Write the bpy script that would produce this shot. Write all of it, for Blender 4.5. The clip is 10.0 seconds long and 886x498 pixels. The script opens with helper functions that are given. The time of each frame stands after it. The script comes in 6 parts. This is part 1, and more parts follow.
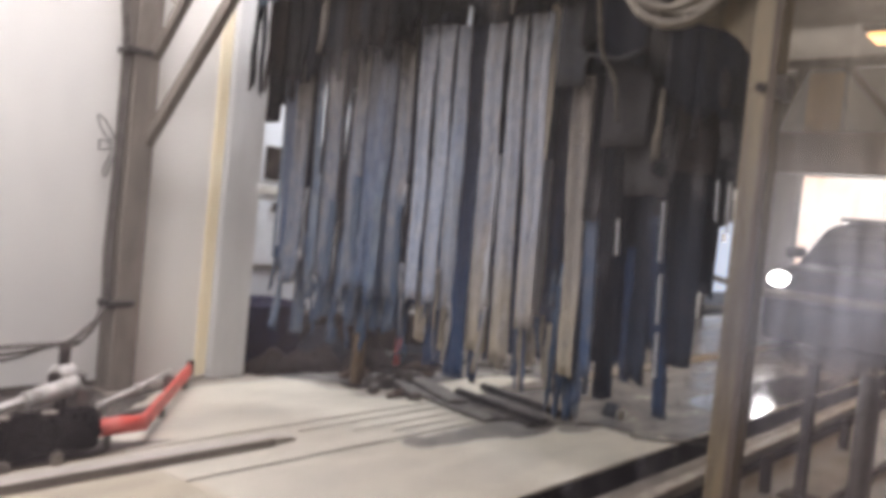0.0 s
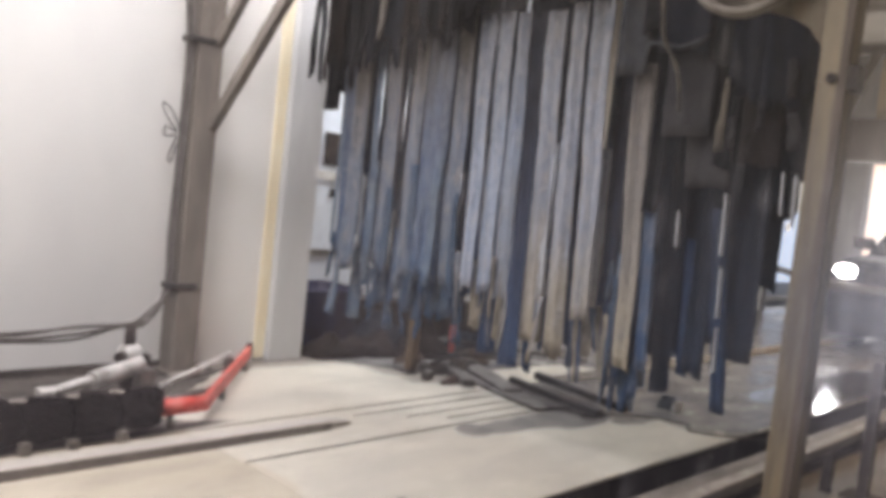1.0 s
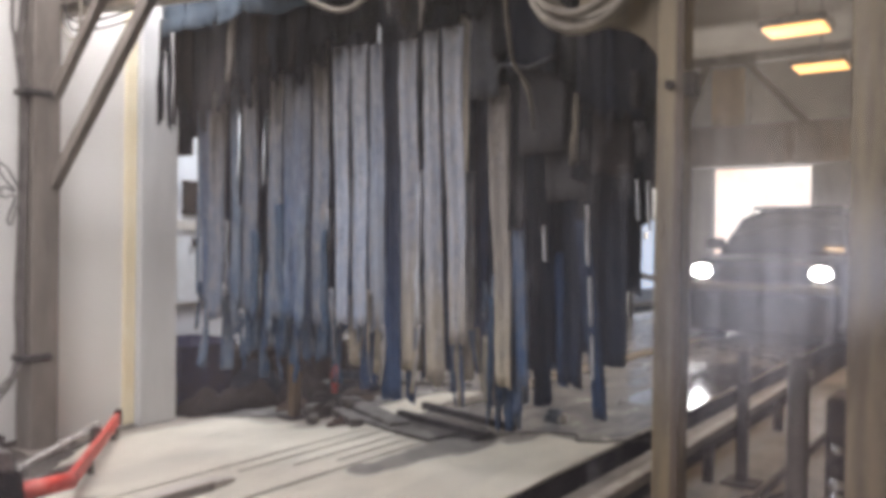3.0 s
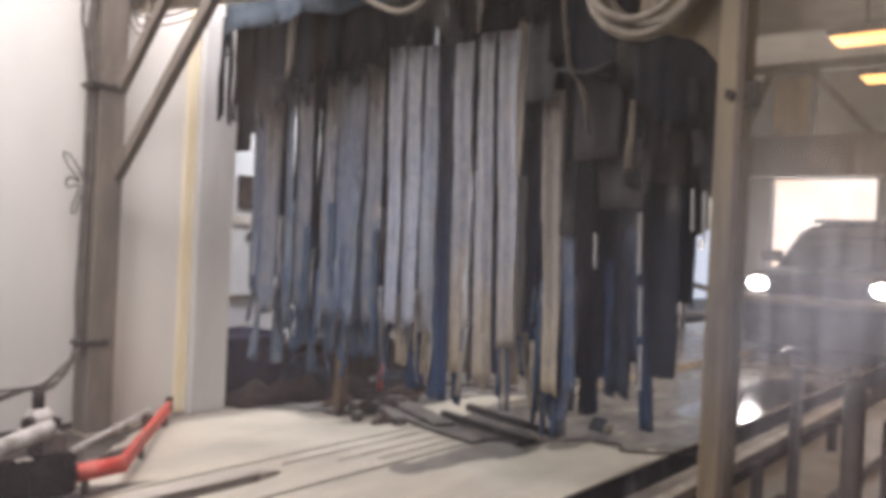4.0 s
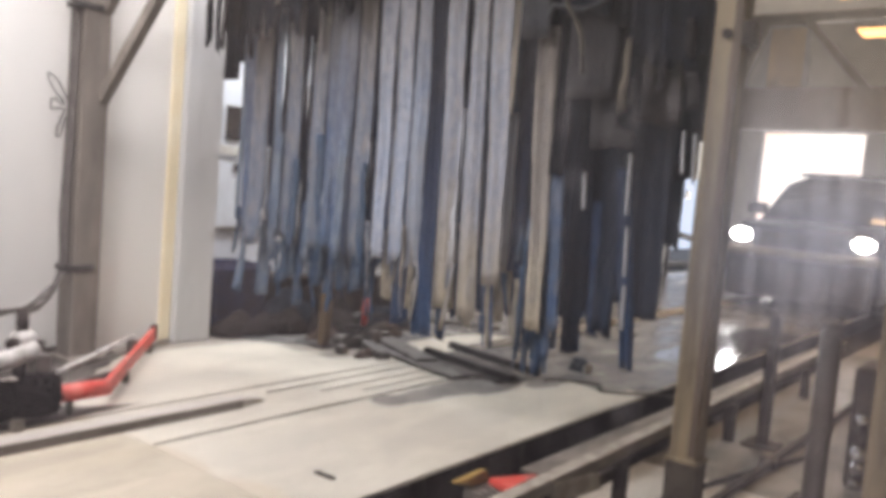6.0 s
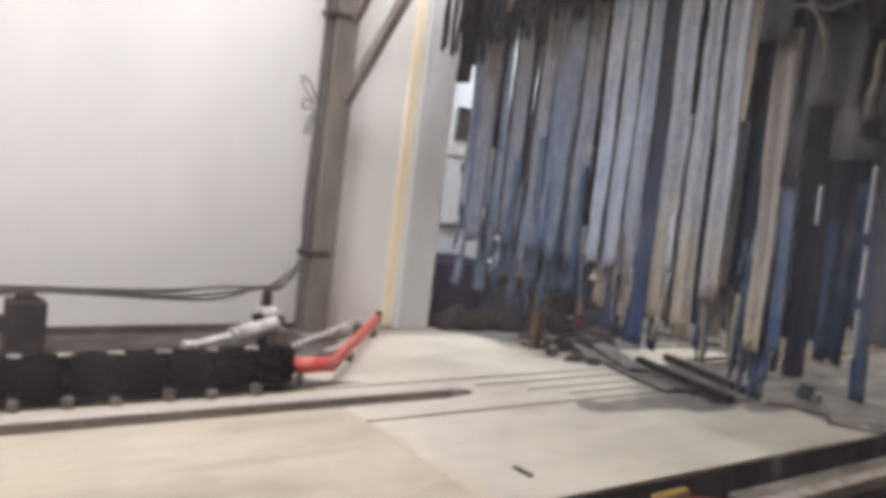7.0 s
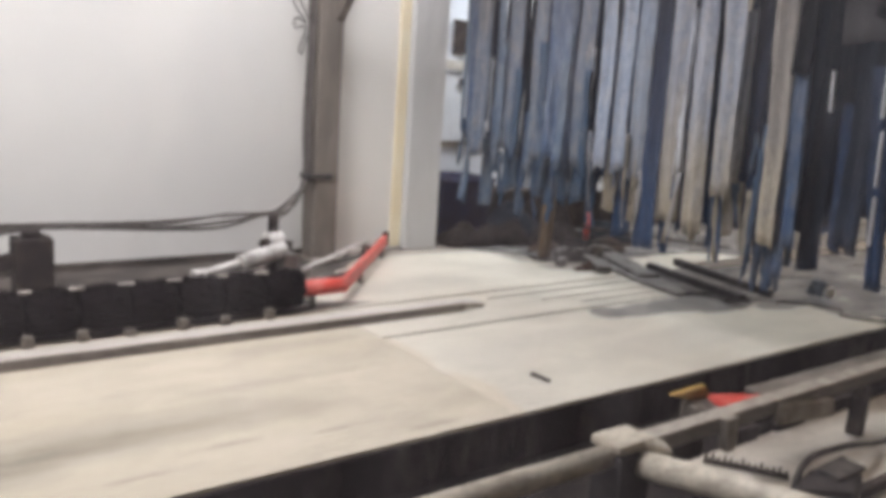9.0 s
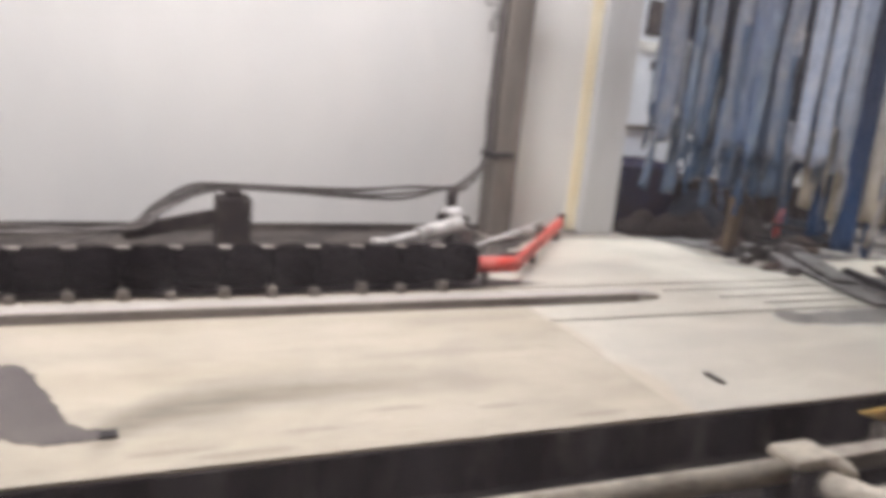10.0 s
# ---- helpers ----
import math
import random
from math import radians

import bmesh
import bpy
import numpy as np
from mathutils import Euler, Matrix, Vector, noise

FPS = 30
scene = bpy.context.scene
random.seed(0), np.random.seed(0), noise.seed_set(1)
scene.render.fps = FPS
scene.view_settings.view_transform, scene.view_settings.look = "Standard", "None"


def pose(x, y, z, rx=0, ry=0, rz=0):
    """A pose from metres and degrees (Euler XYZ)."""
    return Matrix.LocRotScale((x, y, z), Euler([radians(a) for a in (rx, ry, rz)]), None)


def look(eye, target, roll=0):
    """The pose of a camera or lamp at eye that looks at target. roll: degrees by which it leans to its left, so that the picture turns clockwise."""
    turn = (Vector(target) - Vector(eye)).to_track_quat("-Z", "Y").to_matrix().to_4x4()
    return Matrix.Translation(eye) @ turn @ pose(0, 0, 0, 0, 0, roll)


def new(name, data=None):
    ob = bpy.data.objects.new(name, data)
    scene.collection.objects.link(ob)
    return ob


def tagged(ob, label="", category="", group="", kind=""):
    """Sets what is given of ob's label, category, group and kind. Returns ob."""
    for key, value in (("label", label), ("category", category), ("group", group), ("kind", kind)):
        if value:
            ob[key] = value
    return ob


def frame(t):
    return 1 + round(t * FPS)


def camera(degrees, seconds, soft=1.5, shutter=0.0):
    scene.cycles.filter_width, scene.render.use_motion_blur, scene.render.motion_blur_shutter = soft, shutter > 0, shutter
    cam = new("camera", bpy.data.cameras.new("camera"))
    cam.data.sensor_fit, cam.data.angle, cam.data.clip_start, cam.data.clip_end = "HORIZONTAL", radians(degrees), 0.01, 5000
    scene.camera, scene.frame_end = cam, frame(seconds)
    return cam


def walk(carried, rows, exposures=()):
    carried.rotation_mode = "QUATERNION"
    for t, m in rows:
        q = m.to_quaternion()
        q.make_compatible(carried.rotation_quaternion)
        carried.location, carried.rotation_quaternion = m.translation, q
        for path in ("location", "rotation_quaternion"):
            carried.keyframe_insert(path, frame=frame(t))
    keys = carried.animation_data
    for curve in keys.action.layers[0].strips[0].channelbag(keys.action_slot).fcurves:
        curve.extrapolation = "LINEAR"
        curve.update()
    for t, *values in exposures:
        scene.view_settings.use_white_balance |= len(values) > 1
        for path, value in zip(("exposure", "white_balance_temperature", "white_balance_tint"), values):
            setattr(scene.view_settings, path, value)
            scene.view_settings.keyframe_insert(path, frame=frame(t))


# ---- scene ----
import itertools

FOV = 57.8
cam = camera(FOV, 10.0, soft=5.3, shutter=0.5)
PATH = [
    (0, (0.003, 0.015, 1.239), (1.517, 1.32, 1.168), 5.6),
    (0.5, (0.009, 0.025, 1.245), (1.452, 1.4, 1.077), 5.8),
    (1, (-0.002, 0.018, 1.26), (1.42, 1.419, 1.137), 6.2),
    (1.5, (0.002, 0.017, 1.235), (1.433, 1.411, 1.139), 6.4),
    (2, (0.015, 0.03, 1.234), (1.503, 1.362, 1.117), 5.9),
    (2.5, (0.034, 0.033, 1.22), (1.567, 1.317, 1.173), 5.4),
    (2.7, (0.037, 0.036, 1.23), (1.667, 1.195, 1.207), 1.1),
    (3.8, (0.049, 0.039, 1.245), (1.618, 1.28, 1.237), 1.1),
    (4, (0.043, 0.034, 1.247), (1.588, 1.304, 1.229), 2.8),
    (4.3, (0.016, 0.033, 1.245), (1.518, 1.353, 1.207), 3.7),
    (4.5, (0.005, 0.015, 1.228), (1.493, 1.35, 1.183), 3.9),
    (5, (0.057, 0.042, 1.236), (1.605, 1.301, 1.094), 4.6),
    (5.2, (0.057, 0.057, 1.235), (1.628, 1.286, 1.091), 4.5),
    (6.3, (0.033, 0.032, 1.204), (1.595, 1.271, 1.039), 5.0),
    (6.5, (0.038, 0.032, 1.21), (1.559, 1.318, 1.03), 5.0),
    (7, (0.042, -0.033, 1.216), (1.209, 1.578, 1.008), 7.0),
    (7.5, (0.049, -0.054, 1.2), (1.187, 1.582, 1.033), 3.5),
    (8, (0.038, -0.018, 1.183), (1.255, 1.549, 0.93), 3.3),
    (8.2, (0.037, -0.003, 1.183), (1.257, 1.56, 0.921), 4.5),
    (8.5, (0.03, -0.003, 1.174), (1.193, 1.594, 0.866), 3.4),
    (9, (0.054, 0.007, 1.153), (1.212, 1.59, 0.761), 3.8),
    (9.5, (0.037, 0.029, 1.138), (1.025, 1.705, 0.675), 5.2),
    (9.8, (0.036, 0.029, 1.144), (0.945, 1.742, 0.664), 6.6),
    (10, (0.04, 0.022, 1.153), (0.827, 1.798, 0.678), 5.6),
]
walk(cam, [(t, look(*r)) for t, *r in PATH], exposures=[
    (0.0, -0.12, 6620, 13), (0.5, 0.04, 6500, 11), (1.0, -0.04, 6500, 11), (1.5, -0.17, 6500, 11), (2.0, -0.08, 6480, 11), (2.7, -0.08, 6450, 11),
    (4.0, -0.13, 6800, 14), (4.5, -0.12, 6800, 14), (5.2, 0.02, 6560, 10), (6.5, 0.20, 6600, 12), (7.0, -0.02, 6500, 10), (7.5, -0.25, 6500, 10),
    (8.0, -0.32, 6450, 10), (8.5, 0.04, 6420, 9), (9.0, 0.04, 6400, 9), (9.5, 0.10, 6480, 12), (10.0, 0.12, 6440, 11),
])

# ---- world and lights ----
world = bpy.data.worlds.new("world")
scene.world = world
world.use_nodes = True
wn = world.node_tree
sky = wn.nodes.new("ShaderNodeTexSky")
sky.sky_type = "NISHITA"
sky.sun_disc = False
sky.sun_elevation, sky.sun_rotation = radians(24), radians(60)
wn.links.new(sky.outputs[0], wn.nodes["Background"].inputs[0])
wn.nodes["Background"].inputs[1].default_value = 0.15


def lamp(name, kind, place, target, energy, colour, size=1.0, size_y=None):
    data = bpy.data.lights.new(name, kind)
    data.energy, data.color = energy, colour
    if kind == "AREA":
        data.shape = "RECTANGLE"
        data.size, data.size_y = size, size_y or size
    elif kind == "SUN":
        data.angle = size
    else:
        data.shadow_soft_size = size
    ob = new(name, data)
    ob.matrix_world = look(place, target)
    return ob


lamp("sun", "SUN", (30, 12, 14), (16, 4, 0), 3.0, (1.0, 0.93, 0.84), radians(0.6))
# unseen tubes above the view, spread to light wall, deck and curtain
TUBES = [(-3.4, 2.4, 74), (-0.9, 2.4, 88), (1.2, 3.2, 84), (2.95, 4.58, 122)]
for tx, ty, watts in TUBES:
    lamp("tube_lamp", "AREA", (tx, ty, 3.58), (tx, ty, 0), watts, (1.0, 0.965, 1.0), 1.8, 0.7)
# added unseen lamp that brightens the recess wall
lamp("recess_fill_lamp", "AREA", (5.3, 4.9, 3.6), (5.3, 4.9, 0), 95, (0.92, 0.97, 1.0), 1.2, 0.3)
for ax, ay, watts in ((8.98, 1.98, 48), (11.0, 2.12, 22)):
    lamp("amber_lamp", "AREA", (ax, ay, 3.47), (ax, ay, 0), watts, (1.0, 0.62, 0.25), 0.38, 0.56)
for hy in (2.03, 3.49):                       # the waiting car's headlights
    beam_lamp = lamp("headlamp", "SPOT", (10.66, hy, 0.915), (0.0, hy - 1.2, 0.3), 30, (0.93, 0.95, 1.0), 0.09)
    beam_lamp.data.spot_size, beam_lamp.data.spot_blend = radians(62), 0.8
lamp("doorway_daylight", "AREA", (15.9, 4.06, 1.4), (0, 3.0, 1.0), 120, (1.0, 0.96, 0.92), 1.9, 2.6)


# ---- materials ----
def material(name, colour, rough=0.6, metal=0.0, second=None, mix=0.5, scale=3.0, stretch=(1, 1, 1), fine=40.0, fine_amount=0.12,
             bump=0.15, rough_var=0.12, per_object=0.0, emit=0.0, specular=0.5):
    """Base colour with stains at one scale, grain at another, and fine relief."""
    m = bpy.data.materials.new(name)
    m.use_nodes = True
    nt = m.node_tree
    N, L = nt.nodes, nt.links
    b = N["Principled BSDF"]
    b.inputs["Roughness"].default_value, b.inputs["Metallic"].default_value = rough, metal
    b.inputs["Specular IOR Level"].default_value = specular
    co = N.new("ShaderNodeTexCoord")
    mp = N.new("ShaderNodeMapping")
    mp.inputs["Scale"].default_value = stretch
    L.new(co.outputs["Object"], mp.inputs[0])
    big = N.new("ShaderNodeTexNoise")
    big.inputs["Scale"].default_value, big.inputs["Detail"].default_value, big.inputs["Roughness"].default_value = scale, 6, 0.62
    L.new(mp.outputs[0], big.inputs["Vector"])
    ramp = N.new("ShaderNodeValToRGB")
    ramp.color_ramp.elements[0].position, ramp.color_ramp.elements[1].position = 0.62 - 0.4 * mix, 0.85 - 0.4 * mix
    ramp.color_ramp.elements[0].color = (*colour, 1)
    ramp.color_ramp.elements[1].color = (*(second or [c * 0.7 for c in colour]), 1)
    L.new(big.outputs["Fac"], ramp.inputs[0])
    small = N.new("ShaderNodeTexNoise")
    small.inputs["Scale"].default_value, small.inputs["Detail"].default_value = fine, 4
    L.new(mp.outputs[0], small.inputs["Vector"])
    grain = N.new("ShaderNodeMapRange")
    grain.inputs[3].default_value, grain.inputs[4].default_value = 1 - fine_amount * 2, 1 + fine_amount
    L.new(small.outputs["Fac"], grain.inputs[0])
    mul = N.new("ShaderNodeMix")
    mul.data_type, mul.blend_type = "RGBA", "MULTIPLY"
    mul.inputs[0].default_value = 1.0
    L.new(ramp.outputs[0], mul.inputs[6])
    L.new(grain.outputs[0], mul.inputs[7])
    out = mul.outputs[2]
    if per_object:
        info = N.new("ShaderNodeObjectInfo")
        r = N.new("ShaderNodeMapRange")
        r.inputs[3].default_value, r.inputs[4].default_value = 1 - per_object, 1 + per_object * 0.6
        L.new(info.outputs["Random"], r.inputs[0])
        mul2 = N.new("ShaderNodeMix")
        mul2.data_type, mul2.blend_type = "RGBA", "MULTIPLY"
        mul2.inputs[0].default_value = 1.0
        L.new(out, mul2.inputs[6])
        L.new(r.outputs[0], mul2.inputs[7])
        out = mul2.outputs[2]
    L.new(out, b.inputs["Base Color"])
    rr = N.new("ShaderNodeMapRange")
    rr.inputs[3].default_value, rr.inputs[4].default_value = max(0.02, rough - rough_var), min(1, rough + rough_var)
    L.new(big.outputs["Fac"], rr.inputs[0])
    L.new(rr.outputs[0], b.inputs["Roughness"])
    if bump:
        bp = N.new("ShaderNodeBump")
        bp.inputs["Strength"].default_value, bp.inputs["Distance"].default_value = bump, 0.01
        L.new(small.outputs["Fac"], bp.inputs["Height"])
        L.new(bp.outputs[0], b.inputs["Normal"])
    if emit:
        b.inputs["Emission Color"].default_value = (*colour, 1)
        b.inputs["Emission Strength"].default_value = emit
    return m


M_WALL = material("white_wall_panel", (0.79, 0.778, 0.746), 0.4, second=(0.70, 0.695, 0.675), scale=0.8, stretch=(1, 1, 0.35), fine=12, fine_amount=0.03, bump=0.02)
M_WALL_FAR = material("grey_wall", (0.55, 0.54, 0.52), 0.6, second=(0.40, 0.39, 0.37), scale=0.9, fine=18, fine_amount=0.08)
M_RECESS = material("pale_blue_wall", (0.74, 0.79, 0.86), 0.5, second=(0.66, 0.70, 0.77), scale=1.3, fine=18, fine_amount=0.05)
M_CEIL = material("ceiling_board", (0.50, 0.46, 0.40), 0.8, second=(0.38, 0.34, 0.29), scale=0.7)
M_DECK = material("worn_pale_concrete", (0.465, 0.415, 0.332), 0.6, specular=0.3, second=(0.38, 0.33, 0.25), mix=0.4, scale=0.9, stretch=(0.5, 1.6, 1), fine=26, fine_amount=0.07, bump=0.12)
def smear(m, colour):
    """A soft tyre smear that curves away from the drain hole along the deck."""
    N, L = m.node_tree.nodes, m.node_tree.links
    b = N["Principled BSDF"]
    src = b.inputs["Base Color"].links[0].from_socket

    def calc(op, a, b_=None, c_=None):
        n = N.new("ShaderNodeMath")
        n.operation = op
        for k, v in enumerate((a, b_, c_)):
            if isinstance(v, (int, float)):
                n.inputs[k].default_value = v
            elif v is not None:
                L.new(v, n.inputs[k])
        return n.outputs[0]

    def span(v, a, b_):
        n = N.new("ShaderNodeMapRange")
        n.interpolation_type = "SMOOTHSTEP"
        n.inputs[1].default_value, n.inputs[2].default_value = a, b_
        L.new(v, n.inputs[0])
        return n.outputs[0]

    co = N.new("ShaderNodeTexCoord")
    sep = N.new("ShaderNodeSeparateXYZ")
    L.new(co.outputs["Object"], sep.inputs[0])
    noise_ = N.new("ShaderNodeTexNoise")
    noise_.inputs["Scale"].default_value, noise_.inputs["Detail"].default_value = 4.0, 5
    L.new(co.outputs["Object"], noise_.inputs["Vector"])
    x, y = sep.outputs[0], sep.outputs[1]
    bend = calc("EXPONENT", calc("MULTIPLY", x, -5.5))
    mid = calc("MULTIPLY_ADD", bend, -0.25, 2.49)
    off = calc("ABSOLUTE", calc("ADD", calc("SUBTRACT", y, mid), calc("MULTIPLY_ADD", noise_.outputs["Fac"], 0.12, -0.06)))
    band = calc("SUBTRACT", 1.0, span(off, 0.005, 0.17))
    along = calc("MULTIPLY", span(x, -0.02, 0.06), calc("SUBTRACT", 1.0, span(x, 0.5, 1.8)))
    lines = N.new("ShaderNodeTexNoise")
    lines.inputs["Scale"].default_value, lines.inputs["Detail"].default_value = 4.0, 6
    mp = N.new("ShaderNodeMapping")
    mp.inputs["Scale"].default_value = (1.2, 8, 1)
    L.new(co.outputs["Object"], mp.inputs[0])
    L.new(mp.outputs[0], lines.inputs["Vector"])
    amount = calc("MULTIPLY", calc("MULTIPLY", calc("MULTIPLY", band, along), span(lines.outputs["Fac"], 0.05, 0.55)), 0.72)
    mx = N.new("ShaderNodeMix")
    mx.data_type = "RGBA"
    L.new(amount, mx.inputs[0])
    L.new(src, mx.inputs[6])
    mx.inputs[7].default_value = (*colour, 1)
    L.new(mx.outputs[2], b.inputs["Base Color"])


smear(M_DECK, (0.15, 0.13, 0.10))
def streaks(m, dark=0.72, speck=0.45):
    """Fine worn lines along the travel of the cars, and scattered grit."""
    N, L = m.node_tree.nodes, m.node_tree.links
    b = N["Principled BSDF"]
    src = b.inputs["Base Color"].links[0].from_socket
    co = N.new("ShaderNodeTexCoord")
    for scale, stretch, lo, hi, floor_ in ((5.0, (0.35, 9, 1), 0.52, 0.78, dark), (38.0, (1, 1, 1), 0.66, 0.74, speck), (2.3, (0.8, 1.4, 1), 0.42, 0.72, 0.80)):
        mp = N.new("ShaderNodeMapping")
        mp.inputs["Scale"].default_value = stretch
        mp.inputs["Rotation"].default_value = (0, 0, 0.02)
        L.new(co.outputs["Object"], mp.inputs[0])
        n = N.new("ShaderNodeTexNoise")
        n.inputs["Scale"].default_value, n.inputs["Detail"].default_value, n.inputs["Roughness"].default_value = scale, 5, 0.6
        L.new(mp.outputs[0], n.inputs["Vector"])
        r = N.new("ShaderNodeMapRange")
        r.inputs[1].default_value, r.inputs[2].default_value = lo, hi
        r.inputs[3].default_value, r.inputs[4].default_value = 1.0, floor_
        L.new(n.outputs["Fac"], r.inputs[0])
        mul = N.new("ShaderNodeMix")
        mul.data_type, mul.blend_type = "RGBA", "MULTIPLY"
        mul.inputs[0].default_value = 1.0
        L.new(src, mul.inputs[6])
        L.new(r.outputs[0], mul.inputs[7])
        src = mul.outputs[2]
    L.new(src, b.inputs["Base Color"])


streaks(M_DECK, 0.87, 0.5)
M_SLAB = material("new_pale_concrete", (0.56, 0.525, 0.448), 0.6, specular=0.3, second=(0.45, 0.415, 0.355), mix=0.3, scale=1.2, stretch=(0.6, 1.3, 1), fine=26, fine_amount=0.06, bump=0.1)
streaks(M_SLAB, 0.91, 0.62)
def blot(m, colour, places, amount=0.85, wobble=0.9, soft=0.45):
    """Soft-edged stains and painted shade with a straggling outline on the slab: (x, y, half length, half width) each.
    """
    N, L = m.node_tree.nodes, m.node_tree.links
    b = N["Principled BSDF"]
    src = b.inputs["Base Color"].links[0].from_socket
    co = N.new("ShaderNodeTexCoord")
    n = N.new("ShaderNodeTexNoise")
    n.inputs["Scale"].default_value, n.inputs["Detail"].default_value, n.inputs["Roughness"].default_value = 4.5, 6, 0.68
    L.new(co.outputs["Object"], n.inputs["Vector"])
    for x, y, rx, ry in places:
        mp = N.new("ShaderNodeMapping")
        mp.vector_type = "TEXTURE"
        mp.inputs["Location"].default_value, mp.inputs["Scale"].default_value = (x, y, 0), (rx, ry, 1)
        L.new(co.outputs["Object"], mp.inputs[0])
        d = N.new("ShaderNodeVectorMath")
        d.operation = "LENGTH"
        L.new(mp.outputs[0], d.inputs[0])
        a = N.new("ShaderNodeMath")
        a.operation = "MULTIPLY_ADD"
        a.inputs[1].default_value = wobble
        L.new(n.outputs["Fac"], a.inputs[0])
        L.new(d.outputs["Value"], a.inputs[2])
        r = N.new("ShaderNodeMapRange")
        r.interpolation_type = "SMOOTHSTEP"
        r.inputs[1].default_value, r.inputs[2].default_value = 0.92 - soft / 2 + wobble / 2, 0.92 + soft / 2 + wobble / 2
        r.inputs[3].default_value, r.inputs[4].default_value = amount, 0.0
        L.new(a.outputs[0], r.inputs[0])
        mx = N.new("ShaderNodeMix")
        mx.data_type = "RGBA"
        L.new(r.outputs[0], mx.inputs[0])
        L.new(src, mx.inputs[6])
        mx.inputs[7].default_value = (*colour, 1)
        src = mx.outputs[2]
    L.new(src, b.inputs["Base Color"])


blot(M_DECK, (0.22, 0.19, 0.145), [(0.22, 2.155, 0.14, 0.016), (0.62, 2.21, 0.10, 0.012), (0.95, 2.30, 0.12, 0.014), (1.30, 2.25, 0.09, 0.012), (0.42, 2.11, 0.16, 0.020), (1.62, 2.13, 0.12, 0.02)], 0.5, 1.4)
blot(M_DECK, (0.30, 0.265, 0.21), [(0.75, 2.62, 0.45, 0.05), (0.35, 2.32, 0.14, 0.05), (1.35, 2.75, 0.5, 0.04), (-0.5, 2.2, 0.3, 0.04), (1.5, 3.1, 0.35, 0.05)], 0.4, 1.6)
blot(M_SLAB, (0.46, 0.408, 0.325), [(1.95, 2.85, 0.05, 0.28), (1.95, 2.35, 0.10, 0.22), (1.95, 2.12, 0.05, 0.12)], 0.9, 1.0)
# dirt at the pillar foot, with the floor shading there painted in
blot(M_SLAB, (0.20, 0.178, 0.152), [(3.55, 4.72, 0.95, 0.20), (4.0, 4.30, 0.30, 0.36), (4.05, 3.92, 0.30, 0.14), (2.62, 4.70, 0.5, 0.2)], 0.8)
# darkest patches: recess floor shade put into the slab colour
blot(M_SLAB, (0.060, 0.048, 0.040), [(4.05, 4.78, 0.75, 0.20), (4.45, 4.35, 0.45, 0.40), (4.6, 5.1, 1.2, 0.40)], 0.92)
blot(M_SLAB, (0.42, 0.395, 0.345), [(2.75, 2.72, 0.42, 0.12), (3.3, 2.40, 0.6, 0.16), (2.25, 2.62, 0.25, 0.18), (2.6, 3.85, 0.6, 0.15)], 0.45, 1.2)
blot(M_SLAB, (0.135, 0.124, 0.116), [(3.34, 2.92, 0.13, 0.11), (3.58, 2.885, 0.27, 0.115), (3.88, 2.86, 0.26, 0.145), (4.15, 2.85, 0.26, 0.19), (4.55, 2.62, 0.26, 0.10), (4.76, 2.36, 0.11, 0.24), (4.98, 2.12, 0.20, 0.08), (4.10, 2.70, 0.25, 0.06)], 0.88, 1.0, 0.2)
M_WET = material("wet_dark_concrete", (0.105, 0.104, 0.11), 0.24, specular=0.12, second=(0.23, 0.22, 0.21), mix=0.55, scale=3.2, stretch=(0.6, 1.5, 1), fine=30, fine_amount=0.15, bump=0.1)
M_GLOSS = material("standing_water", (0.040, 0.038, 0.042), 0.10, specular=0.5, second=(0.07, 0.066, 0.07), mix=0.4, scale=1.1, stretch=(0.5, 1.5, 1), fine=9, fine_amount=0.1, bump=0.06, rough_var=0.06)
M_STAIN = material("damp_stain", (0.105, 0.094, 0.09), 0.8, specular=0.04, second=(0.155, 0.138, 0.128), scale=2, fine=26, fine_amount=0.08, bump=0.1)
M_NEAR = material("near_concrete", (0.62, 0.575, 0.50), 0.5, specular=0.3, second=(0.44, 0.40, 0.345), mix=0.45, scale=1.6, fine=30, fine_amount=0.14, bump=0.2)
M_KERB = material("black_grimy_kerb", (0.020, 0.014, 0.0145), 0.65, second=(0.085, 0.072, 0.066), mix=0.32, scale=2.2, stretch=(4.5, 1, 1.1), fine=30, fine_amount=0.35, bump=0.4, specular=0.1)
M_SLOT = material("dark_slot", (0.030, 0.027, 0.025), 0.85, second=(0.075, 0.068, 0.062), scale=6, specular=0.2)
M_RIM = material("worn_rail_top", (0.47, 0.435, 0.39), 0.7, 0.0, specular=0.15, second=(0.36, 0.33, 0.295), mix=0.5, scale=4, stretch=(0.3, 1, 1), fine_amount=0.12)
M_RAILSHADE = material("shaded_rail_side", (0.19, 0.168, 0.152), 0.75, specular=0.1, second=(0.27, 0.245, 0.22), mix=0.45, scale=4, stretch=(0.35, 1, 1), fine_amount=0.2, bump=0.2)
# damp concrete, darkened to hold the shade below the brush
M_DAMP_SHADE = material("damp_shaded_concrete", (0.105, 0.088, 0.082), 0.55, second=(0.19, 0.165, 0.148), mix=0.4, scale=2.2, stretch=(0.5, 2, 1), fine=26, fine_amount=0.08)
M_NEARWET = material("wet_near_concrete", (0.27, 0.243, 0.203), 0.5, specular=0.12, second=(0.13, 0.117, 0.098), mix=0.5, scale=1.6, fine=30, fine_amount=0.14, bump=0.15)
